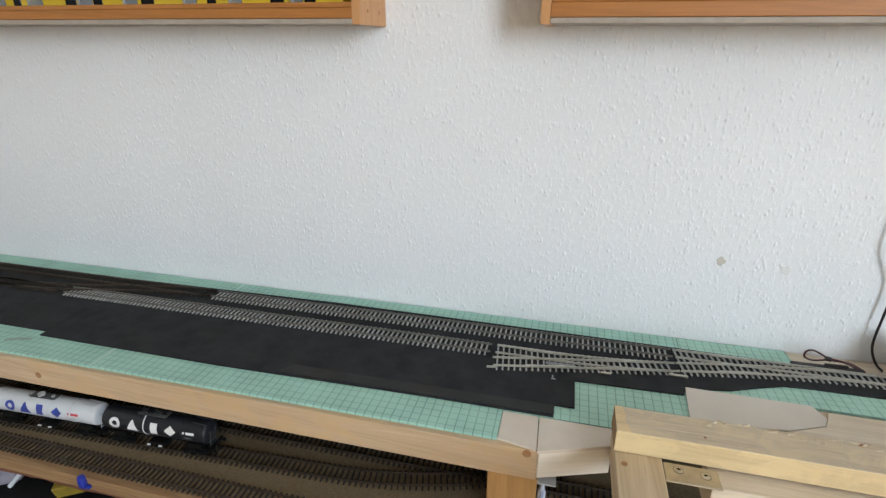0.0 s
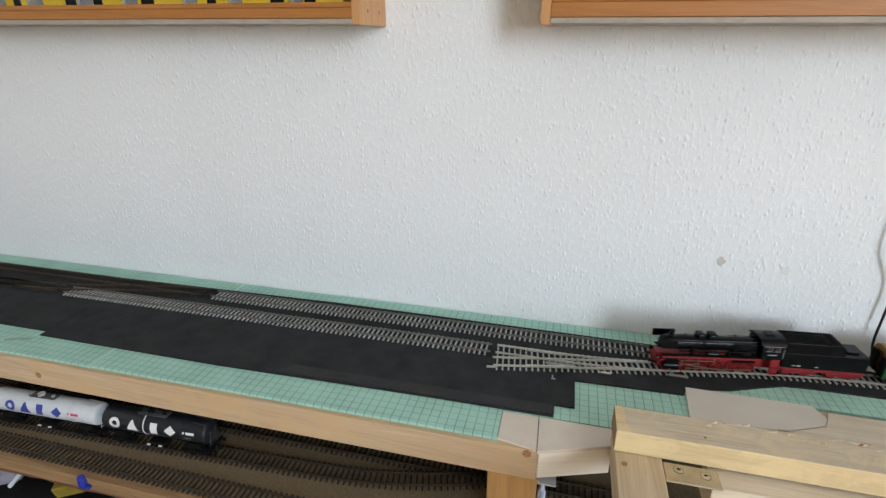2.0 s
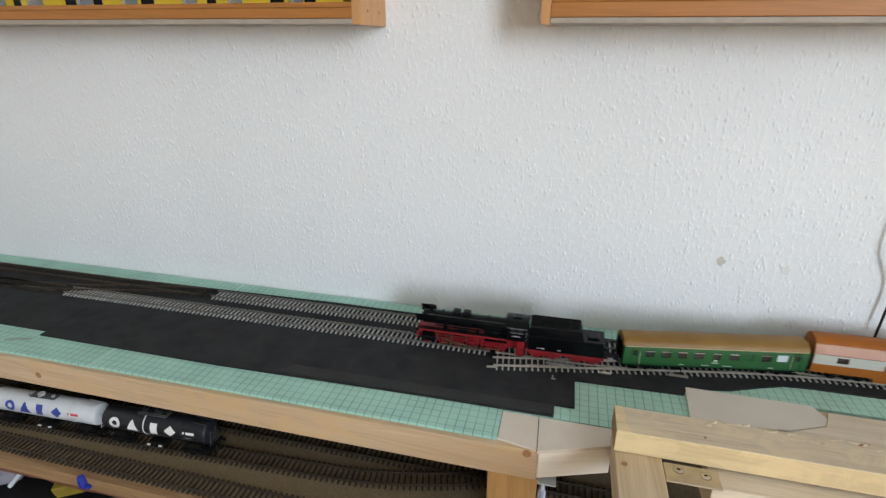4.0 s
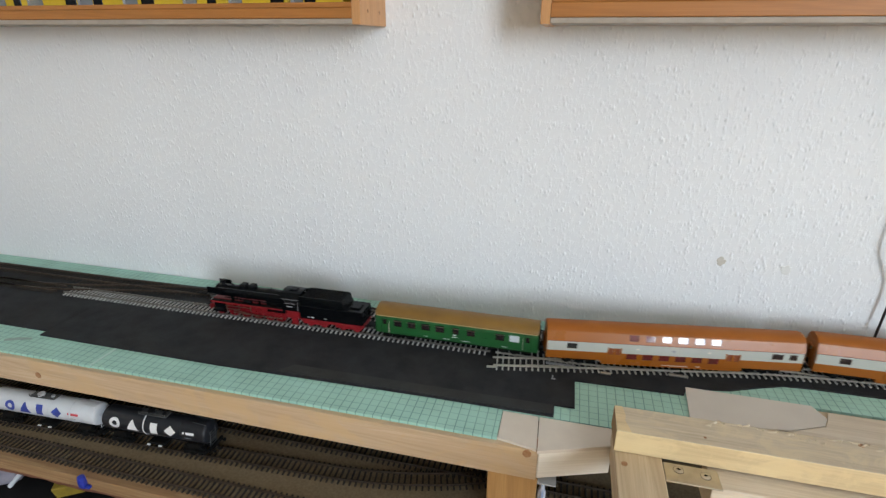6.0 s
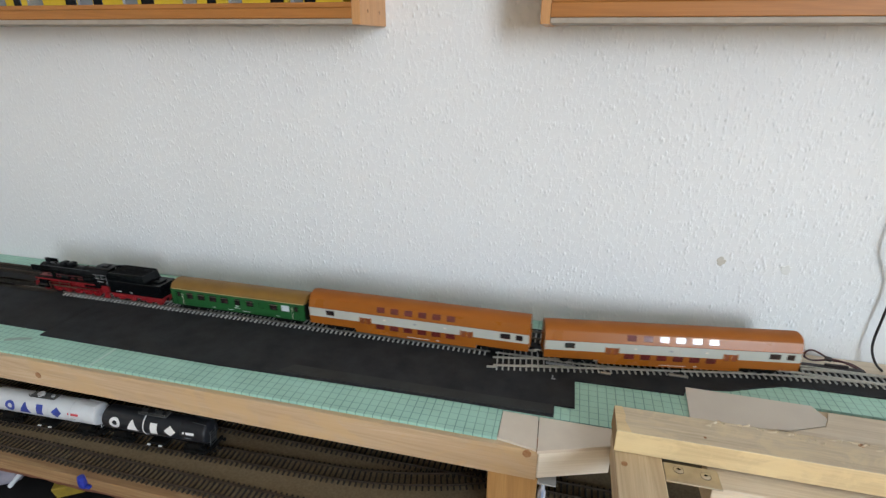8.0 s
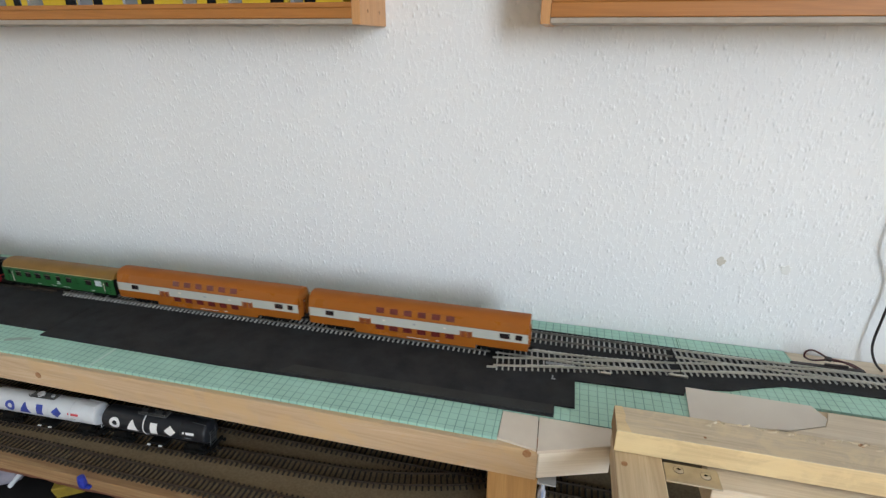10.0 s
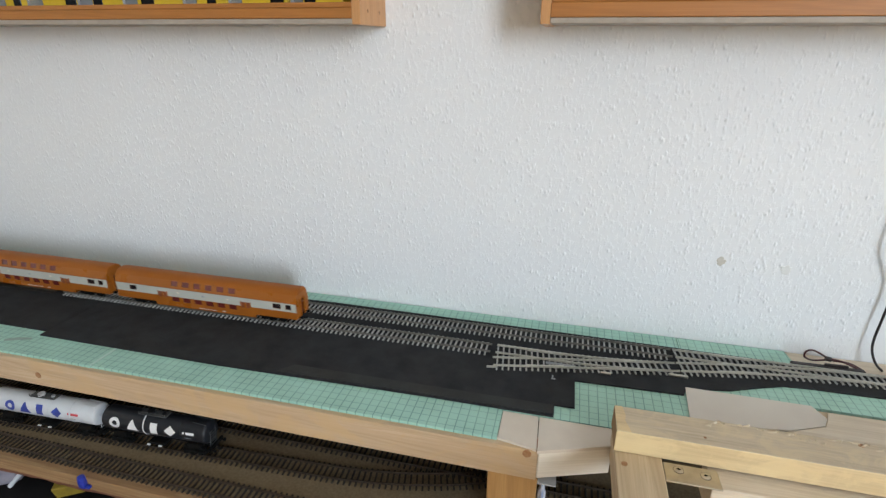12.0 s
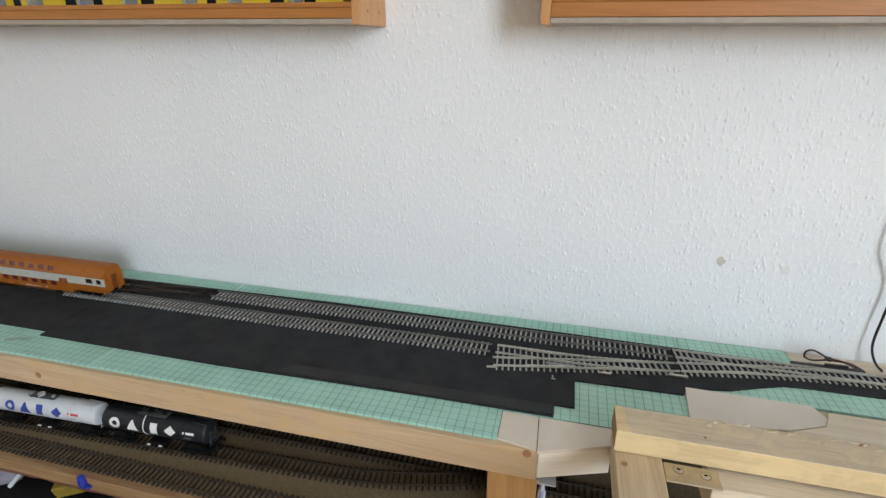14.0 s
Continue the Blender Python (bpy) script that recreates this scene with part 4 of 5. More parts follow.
def green_coach():
    L = 0.2130
    prof = [(0.0155, 0.0095), (0.0163, 0.0120), (0.0165, 0.0300), (0.0160, 0.0352)]
    roof = [(0.0163, 0.0350), (0.0150, 0.0385), (0.0118, 0.0418), (0.0068, 0.0438), (0.0, 0.0446), (-0.0068, 0.0438), (-0.0118, 0.0418), (-0.0150, 0.0385), (-0.0163, 0.0350), (0.0, 0.0345)]
    h0 = -L / 2
    z0, z1 = 0.0214, 0.0306
    ws = [(0.0258, 0.0103), (0.0446, 0.0106), (0.0632, 0.0110), (0.0822, 0.0112), (0.1046, 0.0080), (0.1231, 0.0104), (0.1423, 0.0076), (0.1598, 0.0110), (0.1773, 0.0124)]
    holes = [(h0 + a, h0 + a + w, z0, z1) for a, w in ws] + [(h0 + 0.0105, h0 + 0.0155, 0.0230, 0.0305), (h0 + 0.1975, h0 + 0.2025, 0.0230, 0.0305)]
    kinds = ['pane'] * 6 + ['green', 'pane', 'white', 'pane', 'pane']
    c = carriage("green_coach", "green passenger coach with ochre roof and small windows", L, prof, roof, lambda z: 0, [MAT['green'], MAT['green'], MAT['dark']], holes, kinds, MAT['ochre'], 0.0095)
    for side in (-1, 1):
        part("gutter", boxes((h0 + 0.002, -h0 - 0.002, min(side * 0.0158, side * 0.0168), max(side * 0.0158, side * 0.0168), 0.0347, 0.0355)), MAT['gutter'], c, "pale cream gutter line under the roof")
        for x in (h0 + 0.0090, h0 + 0.1955):
            y = side * 0.0166
            ya, yb = min(y, y + side * 0.0004), max(y, y + side * 0.0004)
            part("door", boxes((x, x + 0.0002, ya, yb, 0.0105, 0.0335), (x + 0.0086, x + 0.0088, ya, yb, 0.0105, 0.0335), (x, x + 0.0088, ya, yb, 0.0333, 0.0335)), MAT['dark'], c)
            for dx in ((0.0100,) if x < 0 else (-0.0014,)):
                part("grab_rail", boxes((x + dx, x + dx + 0.0003, min(y, y + side * 0.0007), max(y, y + side * 0.0008), 0.0120, 0.0285)), MAT['card'], c, "pale grab rail")
            part("step", boxes((x, x + 0.009, min(y, y - side * 0.003), max(y, y - side * 0.003), 0.0050, 0.0056)), MAT['dark'], c)
        for x, w_, z, hh in ((-0.001, 0.0040, 0.0190, 0.0016), (-0.003, 0.0075, 0.0165, 0.0008), (-0.014, 0.0090, 0.0128, 0.0005), (0.010, 0.0110, 0.0128, 0.0005), (-0.040, 0.005, 0.0128, 0.0005), (0.062, 0.006, 0.0128, 0.0005)):
            y = side * 0.0163
            part("lettering_bar", boxes((x, x + w_, min(y - side * 0.0004, y + side * 0.0005), max(y - side * 0.0004, y + side * 0.0005), z, z + hh)), MAT['white_ink'], c)
        for a, w in ws[:6] + ws[7:8]:
            y = side * 0.0165
            part("window_rail", boxes((h0 + a - 0.0002, h0 + a + w + 0.0002, min(y - side * 0.0006, y + side * 0.0003), max(y - side * 0.0006, y + side * 0.0003), 0.0286, 0.0292)), MAT['steel'], c, "bright metal window bar")
    return c


def locomotive():
    e = tagged(empty("steam_locomotive"), label="glossy black steam locomotive with red wheels and frame", category="locomotive")
    K = MAT['black']
    # boiler: smokebox, barrel, firebox
    rings = []
    n = 28
    for x, r in ((-0.0690, 0.0058), (-0.0682, 0.0079), (-0.0672, 0.0088), (-0.0480, 0.0088), (-0.0478, 0.0092), (-0.0460, 0.0092), (-0.0458, 0.0088), (-0.0200, 0.0088), (-0.0198, 0.0091), (-0.0185, 0.0091), (-0.0183, 0.0088),
                 (0.0120, 0.0088), (0.0122, 0.0092), (0.0140, 0.0092), (0.0142, 0.0091), (0.0440, 0.0094)):
        rings.append([(x, r * math.sin(2 * math.pi * k / n), 0.0345 + r * math.cos(2 * math.pi * k / n)) for k in range(n)])
    soften(part("boiler", loft(bmesh.new(), rings), K, e), 30)
    bm = bmesh.new()
    cyl(bm, (-0.0690, 0, 0.0345), (-0.0705, 0, 0.0345), 0.0062, 0.0044, seg=24)
    cyl(bm, (-0.0705, 0, 0.0345), (-0.0718, 0, 0.0345), 0.0010, seg=8)
    soften(part("smokebox_door", bm, K, e))
    bm = bmesh.new()
    cyl(bm, (-0.0575, 0, 0.0415), (-0.0575, 0, 0.0465), 0.0034, 0.0026, seg=18)
    cyl(bm, (-0.0575, 0, 0.0465), (-0.0575, 0, 0.0508), 0.0027, 0.0031, seg=18)
    soften(part("chimney", bm, K, e))
    for x, w in ((-0.0240, 0.0052), (-0.0105, 0.0052)):
        bm = boxes((x - w, x + w, -0.0060, 0.0060, 0.0410, 0.0484, 0.0024, 4))
        soften(part("dome", bm, K, e))
    bm = bmesh.new()
    cyl(bm, (-0.0420, 0, 0.0425), (-0.0420, 0, 0.0462), 0.0010, seg=10)
    cyl(bm, (0.0180, 0.002, 0.0425), (0.0180, 0.002, 0.0458), 0.0009, seg=10)
    cyl(bm, (0.0180, -0.002, 0.0425), (0.0180, -0.002, 0.0458), 0.0009, seg=10)
    part("safety_valve", bm, K, e)
    for s in (-1, 1):
        bm = boxes((-0.0750, -0.0545, s * 0.0140 - 0.0004, s * 0.0140 + 0.0004, 0.0345, 0.0440, 0.0003))
        for x in (-0.0720, -0.0630):
            box(bm, x - 0.0004, x + 0.0004, min(s * 0.0085, s * 0.0140), max(s * 0.0085, s * 0.0140), 0.0380, 0.0387)
        part("smoke_deflector", bm, K, e)
        bm = boxes((-0.0700, 0.0430, min(s * 0.0098, s * 0.0162), max(s * 0.0098, s * 0.0162), 0.0232, 0.0242, 0.0003))
        part("running_board", bm, MAT['dark'], e)
        bm = boxes((-0.0700, 0.0430, s * 0.0162 - 0.0003, s * 0.0162 + 0.0003, 0.0216, 0.0238))
        part("valance", bm, MAT['red'], e, "red running board edge")
        # pipes along the barrel
        bm = bmesh.new()
        tube(bm, [(-0.0500, s * 0.0110, 0.0290), (-0.0200, s * 0.0114, 0.0285), (0.0200, s * 0.0116, 0.0290), (0.0420, s * 0.0116, 0.0300)], 0.0007, 6)
        tube(bm, [(-0.0570, s * 0.0090, 0.0380), (-0.0100, s * 0.0093, 0.0375), (0.0400, s * 0.0096, 0.0378)], 0.0004, 6)
        tube(bm, [(-0.0220, s * 0.0055, 0.0430), (-0.0200, s * 0.0092, 0.0360), (-0.0160, s * 0.0100, 0.0295)], 0.0006, 6)
        part("pipe", bm, K, e)
        bm = bmesh.new()
        cyl(bm, (-0.0180, s * 0.0135, 0.0275), (-0.0060, s * 0.0135, 0.0275), 0.0028, seg=14)
        soften(part("air_tank", bm, K, e))
        bm = bmesh.new()
        cyl(bm, (-0.0360, s * 0.0128, 0.0250), (-0.0360, s * 0.0128, 0.0335), 0.0023, seg=12)
        soften(part("feed_pump", bm, K, e))
        bm = bmesh.new()
        cyl(bm, (0.0060, s * 0.0128, 0.0246), (0.0060, s * 0.0128, 0.0300), 0.0018, seg=12)
        soften(part("air_pump", bm, K, e))
        part("tool_box", boxes((0.0220, 0.0330, min(s * 0.0105, s * 0.0140), max(s * 0.0105, s * 0.0140), 0.0244, 0.0290, 0.0006)), K, e)
        bm = bmesh.new()
        for x, zt in ((-0.0290, 0.043), (-0.0225, 0.043), (-0.0115, 0.043), (-0.0060, 0.043)):
            tube(bm, [(x, s * 0.0050, zt), (x + 0.0006, s * 0.0092, 0.0378), (x - 0.0006, s * 0.0100, 0.0330), (x - 0.0030, s * 0.0104, 0.0245)], 0.0004, 6)
        part("sand_pipe", bm, K, e)
        bm = bmesh.new()
        tube(bm, [(-0.0620, s * 0.0072, 0.0408), (0.0400, s * 0.0076, 0.0410)], 0.0003, 6)
        part("boiler_rail", bm, MAT['grey_dark'], e, "thin grey hand rail")
        # valve gear: return crank, radius rod, lifting link
        bm = boxes((-0.0480, -0.0080, s * 0.0147 - 0.0004, s * 0.0147 + 0.0004, 0.0172, 0.0181), (-0.0090, -0.0078, s * 0.0147 - 0.0005, s * 0.0147 + 0.0005, 0.0128, 0.0215), (-0.0470, -0.0458, s * 0.0150 - 0.0005, s * 0.0150 + 0.0005, 0.0090, 0.0178))
        part("valve_rod", bm, MAT['brass'], e)
        # cylinder block
        bm = bmesh.new()
        cyl(bm, (-0.0665, s * 0.0138, 0.0105), (-0.0500, s * 0.0138, 0.0105), 0.0042, seg=18)
        cyl(bm, (-0.0680, s * 0.0138, 0.0105), (-0.0486, s * 0.0138, 0.0105), 0.0016, seg=10)
        cyl(bm, (-0.0660, s * 0.0128, 0.0178), (-0.0505, s * 0.0128, 0.0178), 0.0028, seg=14)
        box(bm, -0.0650, -0.0515, min(s * 0.0085, s * 0.0158), max(s * 0.0085, s * 0.0158), 0.0110, 0.0218, 0.0008)
        soften(part("cylinder", bm, K, e))
        bm = boxes((-0.0480, -0.0250, s * 0.0150 - 0.0005, s * 0.0150 + 0.0005, 0.0128, 0.0138), (-0.0275, -0.0262, s * 0.0150 - 0.0006, s * 0.0150 + 0.0006, 0.0130, 0.0230))
        part("slide_bar", bm, MAT['brass'], e)
        # cab steps
        part("cab_step", boxes((0.0560, 0.0660, s * 0.0150 - 0.0006, s * 0.0150 + 0.0006, 0.0040, 0.0235, 0.0003), (0.0560, 0.0660, s * 0.0162 - 0.0015, s * 0.0162 + 0.0008, 0.0040, 0.0048), (0.0560, 0.0660, s * 0.0162 - 0.0015, s * 0.0162 + 0.0008, 0.0120, 0.0128)), MAT['red'], e)
    # frame
    part("main_frame", boxes((-0.0740, 0.0680, -0.0064, 0.0064, 0.0065, 0.0228, 0.0005), (-0.0745, -0.0725, -0.0155, 0.0155, 0.0085, 0.0165, 0.0005), (-0.0725, -0.0660, -0.0140, 0.0140, 0.0165, 0.0176)), MAT['red'], e)
    part("firebox", boxes((0.0140, 0.0430, -0.0095, 0.0095, 0.0130, 0.0330, 0.0008)), K, e)
    part("ash_pan", boxes((0.0200, 0.0400, -0.0070, 0.0070, 0.0075, 0.0130, 0.0008)), MAT['red'], e)
    end_fittings(e, -0.0745, -1, 0.0120)
    for y in (-0.0105, 0.0105):
        bm = bmesh.new()
        cyl(bm, (-0.0760, y, 0.0190), (-0.0725, y, 0.0190), 0.0018, seg=14)
        part("headlamp", bm, K, e)
    # cab with side windows
    prof = [(0.0162, 0.0235), (0.0162, 0.0390), (0.0150, 0.0440)]
    holes = [(0.0480, 0.0545, 0.0345, 0.0405), (0.0570, 0.0630, 0.0345, 0.0405)]
    cabp = part("cab", boxes((0.0428, 0.0440, -0.0160, 0.0160, 0.0235, 0.0440)), K, e)
    for s in (-1, 1):
        part("cab_side", pierced_side(prof, 0.0428, 0.0690, holes, s, lambda z: 0), [K, K, MAT['grey']], cabp)
        for xa, xb, za, zb in holes:
            part("cab_pane", pane_mesh(prof, (xa, xb, za, zb), s), MAT['pane'], cabp)
        y_ = s * 0.0164
        part("window_trim", boxes(*[(xa - 0.0004, xb + 0.0004, min(y_, y_ - s * 0.0005), max(y_, y_ - s * 0.0005), q, q + 0.0004) for xa, xb, za, zb in holes for q in (za - 0.0004, zb)]), MAT['grey'], cabp, "pale window frame lines")
        part("hand_rail", boxes((0.0672, 0.0676, min(y_, y_ + s * 0.0004), max(y_, y_ + s * 0.0004), 0.0250, 0.0380), (0.0440, 0.0680, min(y_, y_ + s * 0.0004), max(y_, y_ + s * 0.0004), 0.0408, 0.0412)), MAT['grey'], cabp, "pale hand rail")
        part("number_plate_bar", boxes((0.0500, 0.0600, min(s * 0.0160, s * 0.0166), max(s * 0.0160, s * 0.0166), 0.0292, 0.0305)), MAT['grey'], cabp)
    roof = [(0.0165, 0.0425), (0.0150, 0.0455), (0.0100, 0.0482), (0.0, 0.0494), (-0.0100, 0.0482), (-0.0150, 0.0455), (-0.0165, 0.0425), (-0.0100, 0.0465), (0.0, 0.0478), (0.0100, 0.0465)]
    soften(part("cab_roof", loft(bmesh.new(), [[(x, y, z) for y, z in roof] for x in (0.0405, 0.0700)]), K, e), 40)
    part("roof_vent", boxes((0.0500, 0.0610, -0.0050, 0.0050, 0.0480, 0.0508, 0.0010)), K, e)
    part("cab_floor", boxes((0.0440, 0.0700, -0.0150, 0.0150, 0.0228, 0.0240)), MAT['dark'], e)
    # wheels
    wheelset("wheelset", e, -0.0620, 0.0050, 0.0050, MAT['red'], spokes=9)
    for x in DRIVERS:
        wheelset("driving_wheel", e, x, 0.0080, 0.0080, MAT['red'], spokes=12)
    for s in (-1, 1):
        bm = bmesh.new()
        box(bm, DRIVERS[0] - 0.0010, DRIVERS[-1] + 0.0010, -0.0005, 0.0005, -0.0006, 0.0006, 0.0002)
        for x in DRIVERS:
            cyl(bm, (x, -0.0008, 0), (x, 0.0008, 0), 0.0015, seg=12)
        rod = part("coupling_rod", bm, MAT['brass'], e, "bronze-toned coupling rod")
        bm = boxes((-0.0400, 0.0, -0.0005, 0.0005, -0.0007, 0.0007, 0.0002))
        cyl(bm, (0, -0.0009, 0), (0, 0.0009, 0), 0.0017, seg=12)
        main = part("main_rod", bm, MAT['brass'], e, "bronze-toned connecting rod")
        RODS.append((rod, main, s))
    return e


DRIVERS = (-0.0400, -0.0208, -0.0016, 0.0176, 0.0345)
RODS = []


SHORT = 0.92  # short four-axle tender


def tender():
    e = tagged(empty("tender"), label="black coal tender with stepped bunker and red frame", category="tender")
    K = MAT['black']
    rings = []
    prof = [(0.0160, 0.0145), (0.0160, 0.0330), (0.0152, 0.0340), (-0.0152, 0.0340), (-0.0160, 0.0330), (-0.0160, 0.0145)]
    part("water_tank", loft(bmesh.new(), [[(x, y, z) for y, z in prof] for x in (-0.0490, 0.0500)]), K, e)
    # coal bunker with sloping rear
    bm = bmesh.new()
    out = [(-0.0480, 0.0342), (-0.0480, 0.0460), (-0.0450, 0.0468), (0.0150, 0.0468), (0.0190, 0.0460), (0.0225, 0.0342)]
    for s in (-1, 1):
        ws = [0.0158, 0.0158, 0.0152, 0.0152, 0.0152, 0.0158]
        a = [bm.verts.new((x, s * w, z)) for (x, z), w in zip(out, ws)]
        b = [bm.verts.new((x, s * (w - 0.0010), z)) for (x, z), w in zip(out, ws)]
        bm.faces.new(a)
        bm.faces.new(b[::-1])
        for i in range(len(out)):
            bm.faces.new((a[i], a[(i + 1) % len(out)], b[(i + 1) % len(out)], b[i]))
    bmesh.ops.recalc_face_normals(bm, faces=bm.faces[:])
    part("bunker_side", bm, K, e)
    part("bunker_front", boxes((-0.0482, -0.0472, -0.0146, 0.0146, 0.0342, 0.0455)), K, e)
    bm = bmesh.new()
    loft(bm, [[(0.0225, y, 0.0342), (0.0217, y, 0.0342), (0.0182, y, 0.0460), (0.0190, y, 0.0460)] for y in (-0.0148, 0.0148)])
    part("bunker_rear", bm, K, e)
    # coal load
    rnd = random.Random(5)
    bm = bmesh.new()
    box(bm, -0.0470, 0.0178, -0.0140, 0.0140, 0.0345, 0.0456)
    for _ in range(220):
        x, y = rnd.uniform(-0.046, 0.015), rnd.uniform(-0.0125, 0.0125)
        r = rnd.uniform(0.0008, 0.0018)
        m = Matrix.Translation((x, y, 0.0454 + 0.0012 * (1 - abs(y) / 0.014) + rnd.uniform(-0.0004, 0.0006))) @ Euler((rnd.random() * 3, rnd.random() * 3, rnd.random() * 3)).to_matrix().to_4x4()
        bmesh.ops.create_icosphere(bm, subdivisions=1, radius=r, matrix=m)
    tagged(part("coal_load", bm, MAT['dark'], e), kind="stuff")
    part("frame", boxes((-0.0500, 0.0508, -0.0140, 0.0140, 0.0090, 0.0143, 0.0004), (-0.0470, -0.0060, -0.0150, 0.0150, 0.0060, 0.0120, 0.0006), (0.0060, 0.0470, -0.0150, 0.0150, 0.0060, 0.0120, 0.0006)), MAT['red'], e, "red painted tender frame")
    for s in (-1, 1):
        y = s * 0.0160
        for x in (-0.0370, -0.0310, -0.0100):
            part("lettering_bar", boxes((x, x + 0.0040, min(y - s * 0.0002, y + s * 0.0003), max(y - s * 0.0002, y + s * 0.0003), 0.0170, 0.0184)), MAT['white_ink'] if x == -0.0310 else MAT['grey'], e)
        for x in (-0.0300, -0.0140, 0.0020):
            part("stay", boxes((x, x + 0.0008, min(s * 0.0150, s * 0.0162), max(s * 0.0150, s * 0.0162), 0.0345, 0.0450)), K, e)
    part("hatch", boxes((0.0280, 0.0430, -0.0080, 0.0080, 0.0341, 0.0362, 0.0008)), K, e)
    for y in (-0.0100, 0.0100):
        bm = bmesh.new()
        cyl(bm, (0.0500, y, 0.0230), (0.0530, y, 0.0230), 0.0018, seg=12)
        part("tail_lamp", bm, K, e)
    for x in (-0.0265, 0.0265):
        for dx in (-0.0110, 0.0110):
            wheelset("wheelset", e, (x + dx) * SHORT, 0.0055, 0.0055, MAT['red'])
    end_fittings(e, 0.0508, 1, 0.0120)
    for o in e.children:
        if o.name.split(".")[0] != "wheelset":
            o.data.transform(Matrix.Diagonal((SHORT, 1, 1, 1)))
    return e


def tank_wagon(label, tank_mat, letter_mat, small_mat, x, y, heading, rib_white, length, marks, bands):
    w = tagged(empty("tank_wagon"), label=label, category="tank wagon", group="tank wagons on the lower deck")
    r, zc, h = 0.0145, 0.0308, length / 2
    n = 32
    rings = []
    for xx, k in ((-h, 0.50), (-h + 0.0008, 0.80), (-h + 0.0016, 0.93), (-h + 0.0028, 0.985), (-h + 0.0042, 1.0), (h - 0.0042, 1.0), (h - 0.0028, 0.985), (h - 0.0016, 0.93), (h - 0.0008, 0.80), (h, 0.50)):
        rings.append([(xx, r * k * math.sin(2 * math.pi * i / n), zc + r * k * math.cos(2 * math.pi * i / n)) for i in range(n)])
    soften(part("tank", loft(bmesh.new(), rings), tank_mat, w), 50)

    def painted(name, outline, mm, lift=0.0003):
        """A painted plain shape on the tank's side: outline in metres along and degrees up, curved with the tank."""
        bm = bmesh.new()
        bm.faces.new([bm.verts.new((u, a, 0)) for u, a in outline])
        for cut in range(-14, 42, 7):
            bmesh.ops.bisect_plane(bm, geom=bm.verts[:] + bm.edges[:] + bm.faces[:], plane_co=(0, cut, 0), plane_no=(0, 1, 0))
        bmesh.ops.triangulate(bm, faces=bm.faces[:])
        top = bmesh.ops.extrude_face_region(bm, geom=bm.faces[:])["geom"]
        high = {v for v in top if isinstance(v, bmesh.types.BMVert)}
        for v in bm.verts:
            rad, a = r + lift if v in high else r - 0.0005, radians(v.co.y)
            v.co = Vector((v.co.x, -rad * math.cos(a), zc + rad * math.sin(a)))
        bmesh.ops.recalc_face_normals(bm, faces=bm.faces[:])
        return part(name, bm, mm, w)

    lo_, hi_ = -16, 40
    mid, half = (lo_ + hi_) / 2, (hi_ - lo_) / 2
    c0, c1, c2, c3 = marks
    ring = [2 * math.pi * k / 20 for k in range(21)]
    painted("painted_ring", [(c0 + 0.0074 * math.cos(a), mid + half * math.sin(a)) for a in ring[:11]] + [(c0 + 0.0034 * math.cos(a), mid + half * 0.46 * math.sin(a)) for a in reversed(ring[:11])], letter_mat)
    painted("painted_ring", [(c0 + 0.0074 * math.cos(a), mid + half * math.sin(a)) for a in ring[10:]] + [(c0 + 0.0034 * math.cos(a), mid + half * 0.46 * math.sin(a)) for a in reversed(ring[10:])], letter_mat)
    painted("painted_triangle", [(c1 - 0.0082, lo_), (c1 - 0.0008, hi_), (c1 + 0.0008, hi_), (c1 + 0.0082, lo_)], letter_mat)
    painted("painted_block", [(c2 - 0.0048, lo_), (c2 - 0.0048, hi_), (c2 + 0.0048, hi_), (c2 + 0.0048, lo_)], letter_mat)
    painted("painted_diamond", [(c3 - 0.0078, mid), (c3, hi_), (c3 + 0.0078, mid), (c3, lo_)], letter_mat)
    e0 = marks[3] + 0.0185
    painted("lettering_bar", [(e0 + 0.0034, 10), (e0 + 0.0034, 22), (e0 + 0.0145, 22), (e0 + 0.0145, 10)], small_mat)
    painted("lettering_dot", [(e0 + 0.0014 * math.cos(k * math.pi / 5), 16 + 6 * math.sin(k * math.pi / 5)) for k in range(10)], small_mat)
    painted("lettering_bar", [(e0 + 0.0010, -11), (e0 + 0.0010, -8), (e0 + 0.0100, -8), (e0 + 0.0100, -11)], MAT['grey'])
    for xx in bands:
        bm = bmesh.new()
        cyl(bm, (xx, 0, zc), (xx + 0.0014, 0, zc), r + 0.0005, seg=32)
        part("tank_band", bm, tank_mat if not rib_white or xx > 0.02 else letter_mat, w)
    part("walkway", boxes((-0.022, 0.016, -0.0055, 0.0055, zc + r - 0.0002, zc + r + 0.0010, 0.0003), (-0.022, -0.0215, -0.0055, -0.0050, zc + r, zc + r + 0.0040), (0.0155, 0.016, -0.0055, -0.0050, zc + r, zc + r + 0.0040), (-0.022, 0.016, -0.0055, -0.0051, zc + r + 0.0036, zc + r + 0.0041)), MAT['grey_dark'], w)
    bm = bmesh.new()
    cyl(bm, (-0.008, 0, zc + r), (-0.008, 0, zc + r + 0.0035), 0.0045, seg=16)
    cyl(bm, (0.010, 0, zc + r), (0.010, 0, zc + r + 0.0025), 0.0025, seg=12)
    part("manhole", bm, tank_mat, w)
    bm = bmesh.new()
